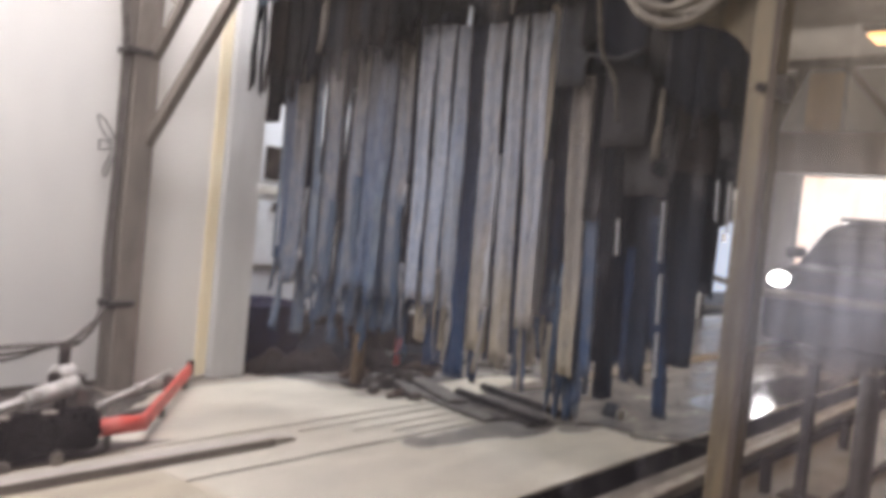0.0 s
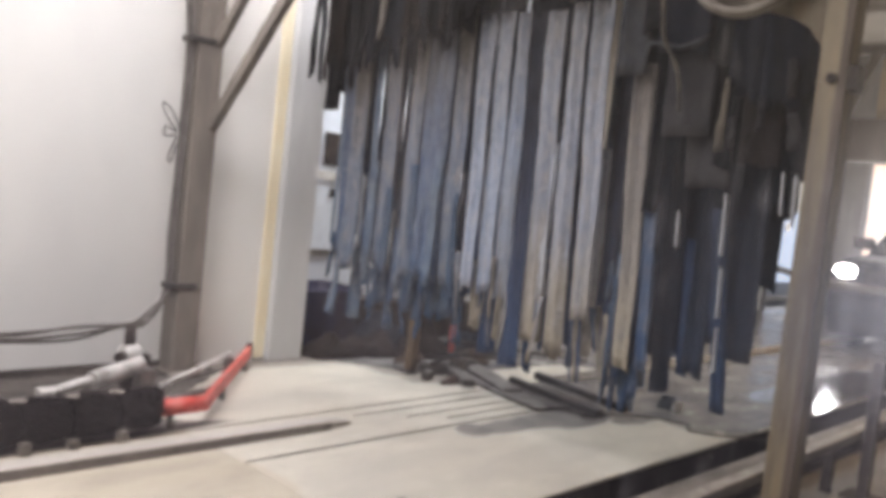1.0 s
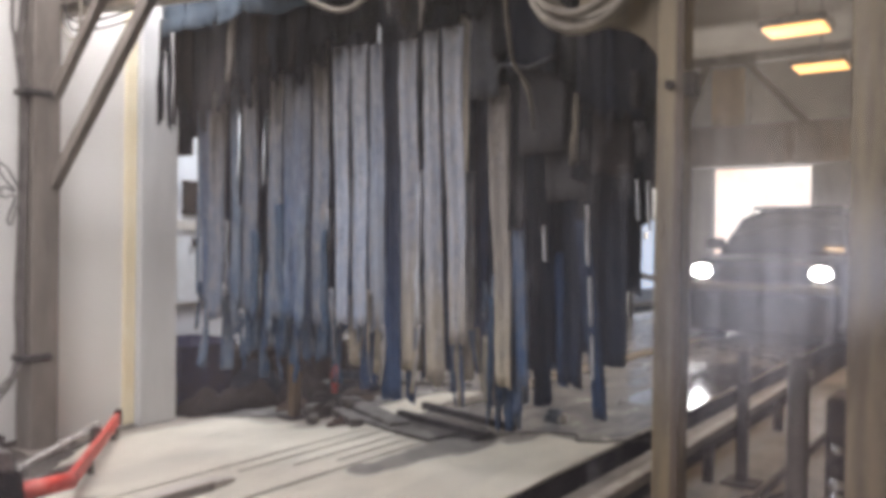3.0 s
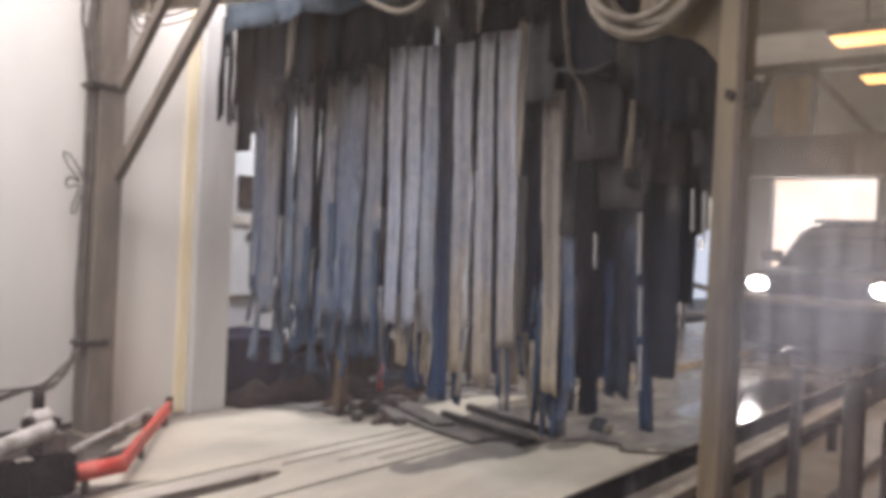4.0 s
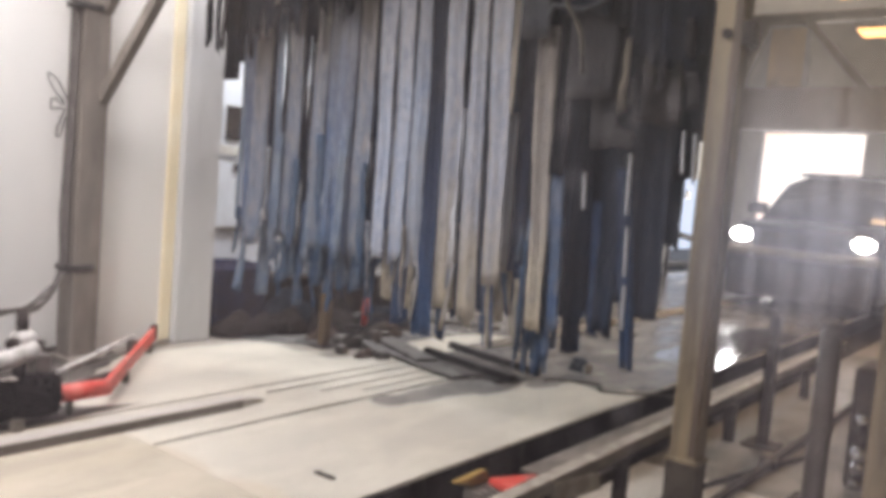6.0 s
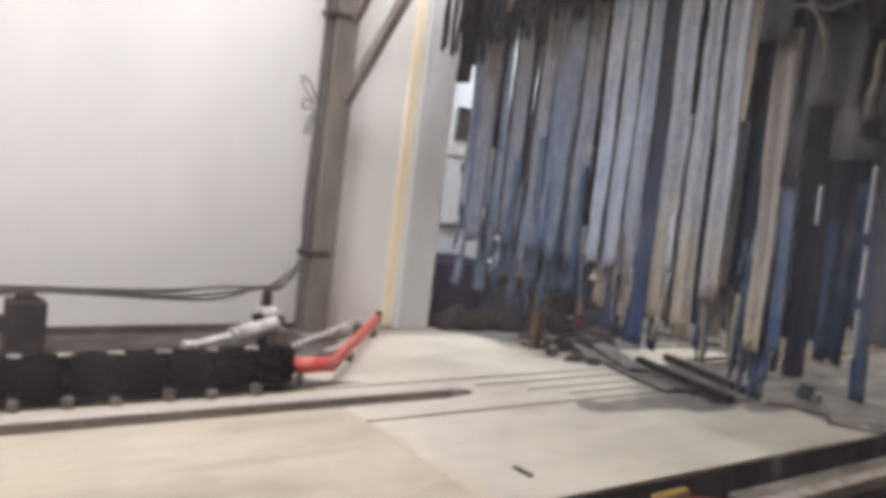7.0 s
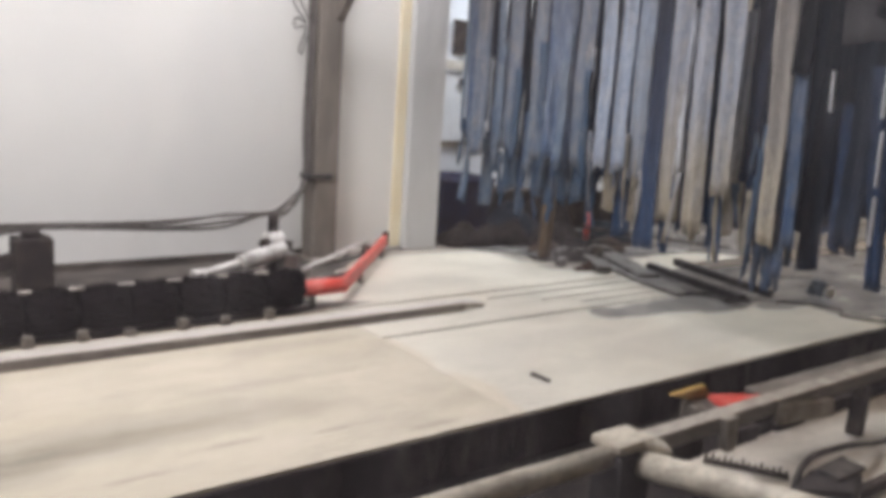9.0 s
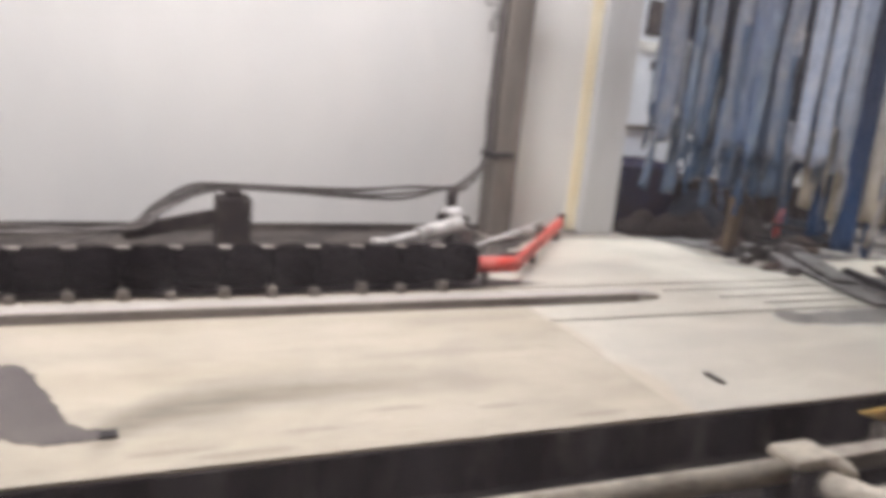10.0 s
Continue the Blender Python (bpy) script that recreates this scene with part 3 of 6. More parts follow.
def beam(bm, a, b, w, h=None, up=(0, 0, 1), bevel=0.004):
    """A bar of cross-section w by h from a to b."""
    a, b, h = Vector(a), Vector(b), h or w
    d = (b - a)
    z = d.normalized()
    x = Vector(up).cross(z)
    x = x.normalized() if x.length > 1e-4 else Vector((1, 0, 0))
    y = z.cross(x)
    m = Matrix((x, y, z)).transposed().to_4x4()
    m.translation = (a + b) / 2
    t = bmesh.new()
    box(t, -w / 2, w / 2, -h / 2, h / 2, -d.length / 2, d.length / 2, bevel)
    bmesh.ops.transform(t, matrix=m, verts=t.verts)
    merge(bm, t)
    return bm


def merge(bm, other):
    me = bpy.data.meshes.new("tmp")
    other.to_mesh(me)
    other.free()
    bm.from_mesh(me)
    bpy.data.meshes.remove(me)


def smooth_path(points, n=8):
    p = [Vector(q) for q in points]
    p = [p[0] * 2 - p[1]] + p + [p[-1] * 2 - p[-2]]
    out = []
    for i in range(1, len(p) - 2):
        for k in range(n):
            t = k / n
            out.append(0.5 * ((2 * p[i]) + (p[i + 1] - p[i - 1]) * t + (2 * p[i - 1] - 5 * p[i] + 4 * p[i + 1] - p[i + 2]) * t * t
                              + (3 * p[i] - p[i - 1] - 3 * p[i + 1] + p[i + 2]) * t ** 3))
    return out + [p[-2]]


def tube(bm, points, r, sides=8, n=8, smooth=True):
    pts = smooth_path(points, n) if smooth else [Vector(p) for p in points]
    radii = r if isinstance(r, (list, tuple)) else [r] * len(pts)
    rings, side = [], None
    for i, p in enumerate(pts):
        d = (pts[min(i + 1, len(pts) - 1)] - pts[max(i - 1, 0)]).normalized()
        if side is None:
            side = d.orthogonal().normalized()
        side = (side - d * side.dot(d)).normalized()
        other = d.cross(side)
        rings.append([bm.verts.new(p + (side * math.cos(a) + other * math.sin(a)) * radii[i]) for a in [k * math.tau / sides for k in range(sides)]])
    for r0, r1 in zip(rings, rings[1:]):
        for k in range(sides):
            f = bm.faces.new((r0[k], r0[(k + 1) % sides], r1[(k + 1) % sides], r1[k]))
            f.smooth = True
    bm.faces.new(rings[0][::-1])
    bm.faces.new(rings[-1])
    return bm


def rod(bm, a, b, r, sides=14):
    return tube(bm, [a, b], r, sides, smooth=False)


def finish(ob, bm, mat):
    bmesh.ops.recalc_face_normals(bm, faces=bm.faces)
    bm.to_mesh(ob.data)
    bm.free()
    if mat:
        ob.data.materials.append(mat)
    return ob


def thing(name, place, label, category, group="", bm=None, mat=None, kind=""):
    """A top-level thing: an Empty at its base, or one mesh given in world metres."""
    if bm is None:
        ob = new(name)
        ob.empty_display_size = 0.1
    else:
        bmesh.ops.translate(bm, vec=-Vector(place), verts=bm.verts)
        ob = finish(new(name, bpy.data.meshes.new(name)), bm, mat)
    ob.location = place
    return tagged(ob, label, category, group, kind)


def base_of(ob):
    p = Vector((0, 0, 0))
    while ob:
        p += ob.location
        ob = ob.parent
    return p


def part(name, bm, mat, parent, label=""):
    """A mesh given in world metres, as a part of a thing or of a part."""
    bmesh.ops.translate(bm, vec=-base_of(parent), verts=bm.verts)
    ob = finish(new(name, bpy.data.meshes.new(name)), bm, mat)
    ob.parent = parent
    return tagged(ob, label)


def setting(name, bm, mat, label=""):
    ob = finish(new(name, bpy.data.meshes.new(name)), bm, mat)
    return tagged(ob, label or name.replace("_", " "), name.split("_")[0], "", "structure")


# ---- structure ----
KY = 2.06          # edge of the raised wash deck
SLOTS = [(3.035, 1.96), (3.156, 3.37), (3.273, 3.16), (3.414, 2.88), (3.540, -7.0)]   # middle of each slot, and where it begins
SLOT_END, SLAB = 4.12, 1.945
HALF = 0.013


def deck_part(x0, x1):
    """A stretch of the deck, with the slots that fall in it left open."""
    bm = bmesh.new()

    def put(a, b, *r):
        a, b = max(a, x0), min(b, x1)
        if b > a:
            box(bm, a, b, *r)

    lo, hi = SLOTS[0][0] - HALF, SLOTS[-1][0] + HALF
    put(-7, 17, KY, lo, -0.18, 0)
    put(-7, 17, hi, 5.75, -0.18, 0)
    put(-7, 17, lo, hi, -0.18, -0.045)
    put(4.12, 17, lo, hi, -0.045, 0)
    for y, begin in SLOTS:
        put(-7, begin, y - HALF, y + HALF, -0.045, 0)
    for (a, _), (b, _) in zip(SLOTS, SLOTS[1:]):
        put(-7, SLOT_END, a + HALF, b - HALF, -0.045, 0)
    return bm


setting("floor", deck_part(-7, SLAB - 0.001), M_DECK, "cream worn concrete wash deck")
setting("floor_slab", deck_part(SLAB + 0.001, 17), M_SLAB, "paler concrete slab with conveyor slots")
# dark fill just below the deck, in place of the slots' deep shade
slot = bmesh.new()
for y, begin in SLOTS:
    box(slot, begin, SLOT_END, y - HALF + 0.001, y + HALF - 0.001, -0.045, -0.007)
setting("trim_slot", slot, M_SLOT, "dark fill in the conveyor slots")
setting("ground_gutter", boxbm(-7, 2.42, -1.3, KY, -0.40, -0.18), M_PIT, "black gutter beside the deck")
setting("ground", boxbm(2.42, 4.1, -1.3, KY, -0.40, -0.18), M_NEAR, "pale dirty near floor beside the deck")
setting("ground_wet", boxbm(4.1, 17, -1.3, KY, -0.40, -0.18), M_NEARWET, "wet dark near floor")
setting("trim_gutter", boxbm(2.42, 17, 1.74, KY - 0.012, -0.18, -0.176), M_PIT, "dark floor strip along the deck edge")
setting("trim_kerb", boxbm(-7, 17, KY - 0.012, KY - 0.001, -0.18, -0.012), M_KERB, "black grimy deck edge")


def film(name, edge, rest, mat, label, h=0.0022, seed=0):
    """A thin wet film: a wavering drying edge, closed by straight sides."""
    rnd = random.Random(seed)
    pts = [(p.x + rnd.uniform(-0.012, 0.012), p.y + rnd.uniform(-0.012, 0.012)) for p in smooth_path([(*q, 0) for q in edge], 6)] + list(rest)
    bm = bmesh.new()
    top = [bm.verts.new((x, y, h)) for x, y in pts]
    low = [bm.verts.new((x, y, 0.0005)) for x, y in pts]
    bm.faces.new(top)
    for k in range(len(pts)):
        n = (k + 1) % len(pts)
        bm.faces.new((low[k], low[n], top[n], top[k]))
    bmesh.ops.triangulate(bm, faces=bm.faces)
    return setting(name, bm, mat, label)


film("water_far", [(5.12, 2.065), (4.93, 2.10), (4.81, 2.235), (4.73, 2.40), (4.66, 2.56), (4.52, 2.68), (4.34, 2.72), (4.24, 2.80), (4.21, 2.92), (4.20, 3.018)], [(6.0, 3.018), (6.0, 2.07)], M_WET, "dark wet film on the deck", seed=1)
setting("water_gloss", boxbm(6.0, 8.6, 2.07, 2.62, 0.0005, 0.0030), M_GLOSS, "standing water on the dark deck before the doorway")
setting("water_middle", boxbm(6.0, 8.6, 2.62, 3.5, 0.0005, 0.0024), M_WET, "dark wet film on the middle of the deck")
setting("water_end", boxbm(8.6, 15.9, 2.07, 3.5, 0.0005, 0.0040), M_WET, "dark wet film on the deck end")
# added dark slats that cut the bright floor reflection into streaks
ribs = bmesh.new()
for k in range(8):
    x = 9.3 + 0.42 * k
    beam(ribs, (x, 2.15, 0.017), (x + 0.9, 3.3, 0.017), 0.10, 0.026, bevel=0.004)
setting("trim_ribs", ribs, M_BAR, "added black slanting slats that break up the floor glare")
ridge = bmesh.new()
for y in (3.46, 3.575):
    box(ridge, 4.80, 12.0, y - 0.016, y + 0.016, 0.0044, 0.022, 0.004)
setting("trim_ridge", ridge, M_RIM, "worn pale lane ridges beyond the roller frame")
# dark film reaches forward to take in the recess floor's shade
film("water_recess", [(3.47, 4.86), (3.60, 4.68), (3.74, 4.46), (3.98, 4.30), (4.02, 4.1), (4.25, 3.98), (4.6, 3.95), (5.4, 3.9), (5.7, 3.56)], [(15.9, 3.52), (15.9, 5.58), (3.47, 5.58)], M_WET, "dark film for wet and shade on the recess floor", seed=2)
wet_lane = bmesh.new()
box(wet_lane, 4.14, 6.0, 3.020, 3.545, 0.0005, 0.004)
setting("water_lane", wet_lane, M_WET, "dark wet film on the conveyor lane")
film("water_stain", [(-0.8, 2.95), (-0.40, 2.90), (-0.28, 2.866), (-0.19, 2.82), (-0.13, 2.64), (-0.077, 2.465), (-0.03, 2.374), (0.046, 2.318), (0.06, 2.275), (-0.07, 2.262), (-0.185, 2.299), (-0.28, 2.36), (-0.7, 2.42)], [(-1.4, 2.5), (-1.4, 2.9)], M_STAIN, "grey damp stain on the deck", h=0.003, seed=3)
# raised guide rail along the conveyor: pale worn top, side coloured dark for shade, tapered nose
RAIL_Y0, RAIL_Y1, RAIL_H = 3.262, 3.375, 0.042
rim = bmesh.new()
ring_a = None
for x, h, inset in ((-7, RAIL_H, 0), (2.55, RAIL_H, 0), (2.68, 0.034, 0.012), (2.76, 0.014, 0.03), (2.79, 0.002, 0.05)):
    ring_b = [rim.verts.new(p) for p in ((x, RAIL_Y0 + inset, 0.0005), (x, RAIL_Y0 + inset, h - min(0.006, h * 0.4)), (x, RAIL_Y0 + 0.007 + inset, h), (x, RAIL_Y1 - 0.007 - inset, h), (x, RAIL_Y1 - inset, 0.0005))]
    if ring_a:
        for k in range(5):
            rim.faces.new((ring_a[k], ring_a[(k + 1) % 5], ring_b[(k + 1) % 5], ring_b[k]))
    else:
        rim.faces.new(ring_b)
    ring_a = ring_b
rim.faces.new(ring_a[::-1])
setting("trim_rail", rim, M_RIM, "low raised guide rail along the conveyor with a worn pale top")
# thin plate that puts the rail's shadow band into a dark colour
side = bmesh.new()
box(side, -7, 2.60, RAIL_Y0 - 0.008, RAIL_Y0 - 0.0015, 0.0005, RAIL_H + 0.001)
setting("trim_rail_side", side, M_RAILSHADE, "dark side plate of the guide rail, shade in its colour")

wall = bmesh.new()
box(wall, -7, 3.15, 4.80, 5.0, 0, 4.8)
setting("wall_north", wall, M_WALL, "white smooth panel wall")
box_end = bmesh.new()
box(box_end, 3.33, 3.43, 5.0, 5.75, 0, 4.8)
setting("wall_return", box_end, M_WALL)
setting("wall_recess", boxbm(3.43, 6.6, 5.6, 5.75, 0, 4.8), M_RECESS, "pale blue recess wall")
wf = bmesh.new()
SX0, SX1, SZ = 13.42, 14.85, 1.72
box(wf, 6.6, SX0, 5.6, 5.75, 0, 4.8)
box(wf, SX1, 16, 5.6, 5.75, 0, 4.8)
# two narrow slots show daylight in place of hanging white cords
box(wf, SX0, 13.78, 5.6, 5.75, SZ, 2.12)
box(wf, 13.88, 14.30, 5.6, 5.75, SZ, 2.12)
box(wf, 14.40, SX1, 5.6, 5.75, SZ, 2.12)
box(wf, SX0, SX1, 5.6, 5.75, 2.12, 4.8)
setting("wall_far", wf, M_WALL_FAR, "grey far wall with a low bright side opening")
setting("backdrop_side", boxbm(17.5, 27, 9.0, 9.2, -1, 6), M_HAZE_COOL, "pale daylight beyond the side opening")
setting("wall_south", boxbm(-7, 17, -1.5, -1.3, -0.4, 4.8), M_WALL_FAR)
wi = bmesh.new()
WX0, WX1, WZ0, WZ1 = -2.4, 2.21, 0.34, 2.4
box(wi, -7, WX0, 0.20, 0.38, -0.18, 4.8)
box(wi, WX1, 16, 0.20, 0.38, -0.18, 4.8)
box(wi, WX0, WX1, 0.20, 0.38, -0.18, WZ0)
box(wi, WX0, WX1, 0.20, 0.38, WZ1, 4.8)
setting("wall_viewing", wi, M_RUST, "beige wall of the viewing corridor")
pane = setting("window_1", boxbm(WX0, WX1, 0.288, 0.290, WZ0, WZ1), M_PANE, "dusty clear viewing window pane with a painted haze veil")
ww = bmesh.new()
box(ww, -7.2, -7, -1.5, 5.0, -0.4, 4.8)
setting("wall_west", ww, M_WALL_FAR)
we = bmesh.new()
DY0, DY1, DZ = 3.20, 5.03, 2.77
box(we, 16, 16.25, -1.5, DY0, -0.4, 4.8)
box(we, 16, 16.25, DY1, 5.75, -0.4, 4.8)
box(we, 16, 16.25, DY0, DY1, DZ, 4.8)
setting("wall_east", we, M_WALL_FAR, "grey end wall with a bright doorway")
setting("ceiling", boxbm(-7.2, 17.25, -1.5, 5.75, 4.8, 4.95), M_CEIL)
setting("ground_outside", boxbm(17.0, 90, -60, 60, -0.3, -0.02), M_OUT, "asphalt outside the doorway")
setting("pillar_trim", boxbm(3.15, 3.43, 4.72, 5.0, 0, 4.8, bevel=0.01), M_PILLAR, "pale grey pillar at the wall end")
setting("trim_strip", boxbm(3.068, 3.148, 4.772, 4.80, 0.02, 4.8, bevel=0.008), M_YELLOW, "cream vertical strip")
# grimy floor, its dark colour also holding the deck shadow
film("water_grime", [(2.72, 4.79), (2.66, 4.55), (2.45, 4.35), (2.2, 4.12), (1.98, 3.92), (1.90, 3.78)], [(-7, 3.76), (-7, 4.795)], M_GRIME, "dark floor of grime and painted shade along the wall foot", seed=5)
# splash strip whose dark colour doubles as the brush's shade
film("water_splash", [(2.25, 3.60), (2.05, 3.66), (1.93, 3.75)], [(-7, 3.75), (-7, 3.553), (1.78, 3.553)], M_DAMP_SHADE, "damp strip with painted shade under the tyre brush", h=0.003, seed=6)
setting("baseboard", boxbm(-7, 2.46, 4.785, 4.80, 0, 0.05, bevel=0.004), M_GRIME, "dark grime line at the wall foot")


# ---- gantry over the lane ----
def plate(bm, x, y, z, w=0.28, h=0.014):
    box(bm, x - w / 2, x + w / 2, y - w / 2, y + w / 2, z, z + h, 0.003)


gx = 2.60
gantry = thing("steel_gantry", (gx, 4.7, 0), "dull galvanised steel gantry with diagonal braces beside the white wall", "gantry")
part("post", boxbm(2.385, 2.545, 4.615, 4.795, 0.014, 4.2, bevel=0.008), M_POST, gantry)
bm = bmesh.new()
box(bm, 2.34, 2.59, 4.55, 4.795, 0, 0.014, 0.003)
part("base_plate", bm, M_POST, gantry)
part("brace", beam(bmesh.new(), (2.515, 4.63, 1.55), (2.515, 3.60, 2.60), 0.055, 0.07), M_POST, gantry)
part("brace", beam(bmesh.new(), (2.515, 4.63, 2.06), (2.515, 4.12, 2.60), 0.05, 0.06), M_POST, gantry)
part("crossbeam", beam(bmesh.new(), (gx, 4.78, 2.66), (gx, 0.9, 2.66), 0.12, 0.12), M_POST, gantry)
part("channel", beam(bmesh.new(), (gx + 0.02, 4.80, 2.60), (3.10, 2.9, 2.62), 0.10, 0.05), M_PIPE, gantry, "cream painted channel beam")
post2 = part("post", boxbm(2.54, 2.62, 0.908, 1.0, -0.166, 4.2, bevel=0.008), M_RUST, gantry, "rust-stained cream post")
bm = bmesh.new()
box(bm, 2.530, 2.630, 0.898, 1.010, 0.385, 0.398, 0.004)
part("collar", bm, M_RUST, post2, "pale worn collar")
part("sleeve", boxbm(2.533, 2.627, 0.901, 1.007, -0.10, 0.385, bevel=0.008), M_SLEEVE, post2, "dark grimy sleeve")
part("batten", boxbm(2.534, 2.54, 0.910, 0.936, 0.41, 4.15, bevel=0.002), M_BATTEN, post2, "brown stained batten")
bm = bmesh.new()
plate(bm, 2.58, 0.955, -0.18, 0.24)
part("base_plate", bm, M_RUST, gantry)
for z in (1.75, 2.1):
    bm = bmesh.new()
    rod(bm, (2.525, 0.955, z), (2.542, 0.955, z), 0.016, 8)
    part("bolt", bm, M_DARK, post2)
bm = bmesh.new()
box(bm, 2.535, 2.60, 0.875, 0.912, 1.71, 1.79, 0.008)
part("clamp", bm, M_DARK, post2)


bm = bmesh.new()
plan = [(0.985, 1.80), (1.02, 1.865), (1.06, 1.92), (1.12, 1.96), (1.20, 1.985), (1.30, 2.0), (1.30, 2.60), (0.985, 2.60)]
faces = [[bm.verts.new((x, y, z)) for y, z in plan] for x in (2.585, 2.605)]
for ring_ in faces:
    bm.faces.new(ring_)
for k in range(8):
    n = (k + 1) % 8
    bm.faces.new((faces[0][k], faces[0][n], faces[1][n], faces[1][k]))
part("gusset", bm, M_RUST, gantry, "rust-stained curved gusset plate")


# ---- mitter curtain ----
def strip(parent, x, y, w, zt, zb, mat, seed, sway=0.03, ragged=0.022, lean=0.0, name="cloth_strip", taper=None):
    """One hanging cloth strip with soft folds, worn edges and a frayed, notched lower end."""
    rnd = random.Random(seed)
    cols = 8 if w > 0.06 else 4
    rows, th = max(8, int((zt - zb) / 0.07)), 0.006
    ph, amp = rnd.uniform(0, 6.28), rnd.uniform(0.004, 0.012)
    bow, twist, ph2 = rnd.uniform(-sway, sway), rnd.uniform(-0.3, 0.3), rnd.uniform(0, 6.28)
    slant = rnd.uniform(-0.012, 0.012) + lean
    ends, run, cut = [], rnd.uniform(-ragged, ragged) * 0.6, rnd.uniform(-1, 1) * ragged
    for c in range(cols + 1):                                               # slanting, unevenly torn end
        run += rnd.uniform(-0.3, 0.3) * ragged
        ends.append(run + cut * (c / cols - 0.5) * 2)
    if w > 0.06 and rnd.random() < 0.3:
        ends[rnd.randrange(1, cols)] += ragged * rnd.uniform(0.8, 2.0)      # a torn notch
    narrow = rnd.uniform(0.0, 0.12) if taper is None else taper
    edge = [rnd.uniform(0, 6.28) for _ in range(4)]
    grid = []
    for i in range(rows + 1):
        t = i / rows
        ring = []
        wear = [0.002 * math.sin(9 * t + edge[0]) + 0.0015 * math.sin(43 * t + edge[1]) + rnd.uniform(-0.0025, 0.0025),
                0.002 * math.sin(11 * t + edge[2]) + 0.0015 * math.sin(37 * t + edge[3]) + rnd.uniform(-0.0025, 0.0025)]
        for j in range(cols + 1):
            u = j / cols - 0.5
            z = zt + (zb - zt) * t + ends[j] * t ** 12
            ww = w * (1 - 0.03 * math.sin(3.1 * t + ph) - narrow * t * t)
            a = twist * t
            worn = wear[0] if j == 0 else wear[1] if j == cols else 0
            yy = y + slant * t + u * ww * math.cos(a) + 0.002 * math.sin(5 * t + ph2) + worn
            xx = x + bow * t * t + u * ww * math.sin(a) + amp * math.sin(u * 9 + ph + 2.2 * t) + 0.004 * math.sin(11 * t + ph)
            ring.append((xx, yy, z))
        grid.append(ring)
    bm = bmesh.new()
    f = [[bm.verts.new(p) for p in r] for r in grid]
    k = [[bm.verts.new((p[0] + th, p[1], p[2])) for p in r] for r in grid]
    for i in range(rows):
        for j in range(cols):
            bm.faces.new((f[i][j], f[i + 1][j], f[i + 1][j + 1], f[i][j + 1])).smooth = True
            bm.faces.new((k[i][j], k[i][j + 1], k[i + 1][j + 1], k[i + 1][j])).smooth = True
        for j in (0, cols):
            bm.faces.new((f[i][j], k[i][j], k[i + 1][j], f[i + 1][j]))
    for i in (0, rows):
        for j in range(cols):
            bm.faces.new((f[i][j], f[i][j + 1], k[i][j + 1], k[i][j]))
    return part(name, bm, mat, parent)


mitter = thing("mitter_curtain", (3.5, 2.8, CURTAIN_TOP), "overhead wash curtain of dirty grey and blue cloth strips", "wash curtain")
for x in (3.15, 3.32, 3.55, 3.85):
    part("hanger_bar", beam(bmesh.new(), (x, 1.15, 2.72), (x, 4.45, 2.72), 0.05, 0.05), M_STEEL, mitter)
for y in (1.2, 2.8, 4.4):
    part("side_bar", beam(bmesh.new(), (2.6, y, 2.775), (4.1, y, 2.775), 0.06, 0.05), M_STEEL, mitter)
seeds = itertools.count(1)


def hang(x, rows, **k):
    for y, w, zt, zb, mat in rows:
        strip(mitter, x, y, w, zt, zb, mat, next(seeds), **k)


# front row, wall side: narrower soiled strips with dark gaps
hang(3.28, [(4.245, 0.115, 2.5, 0.84, M_SLATE), (4.115, 0.120, 2.62, 0.74, M_TAN), (3.965, 0.075, 2.3, 0.72, M_SKY), (3.822, 0.118, 2.62, 0.80, M_TAN),
            (3.606, 0.126, 2.62, 0.78, M_TAN), (3.418, 0.190, 2.55, 0.79, M_SLATE), (3.238, 0.118, 2.62, 0.80, M_TAN)], lean=-0.02)
# front row, middle: the pale long strips
hang(3.26, [(3.060, 0.124, 2.30, 0.77, M_PALE), (2.930, 0.122, 2.29, 0.78, M_PALE), (2.812, 0.092, 2.28, 0.76, M_PALE),
            (2.600, 0.128, 2.27, 0.59, M_CREAM), (2.452, 0.100, 2.30, 0.56, M_CREAM), (2.318, 0.136, 2.30, 0.76, M_CREAM),
            (2.050, 0.118, 1.98, 0.56, M_OCHRE), (1.955, 0.055, 1.98, 0.56, M_SLATE)], lean=-0.04)
hang(3.275, [(2.728, 0.115, 2.28, 0.44, M_NAVY)], lean=-0.055)
# pale wedge in place of a gap onto the bright recess wall
strip(mitter, 3.275, 2.520, 0.034, 1.60, 0.82, M_GAP_WHITE, next(seeds), sway=0.004, ragged=0.01, lean=0.004, taper=-0.3)
# pale slips that show in the gaps
hang(3.30, [(3.510, 0.016, 1.42, 1.02, M_GAP_WHITE), (3.175, 0.014, 1.42, 1.05, M_GAP_WHITE), (3.150, 0.012, 0.98, 0.80, M_GAP_WHITE), (4.045, 0.012, 1.36, 0.90, M_GAP_WHITE), (3.90, 0.010, 1.10, 0.78, M_GAP_WHITE)], ragged=0.01)
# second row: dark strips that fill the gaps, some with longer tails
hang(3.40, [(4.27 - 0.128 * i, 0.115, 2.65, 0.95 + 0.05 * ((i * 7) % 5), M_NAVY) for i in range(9)])
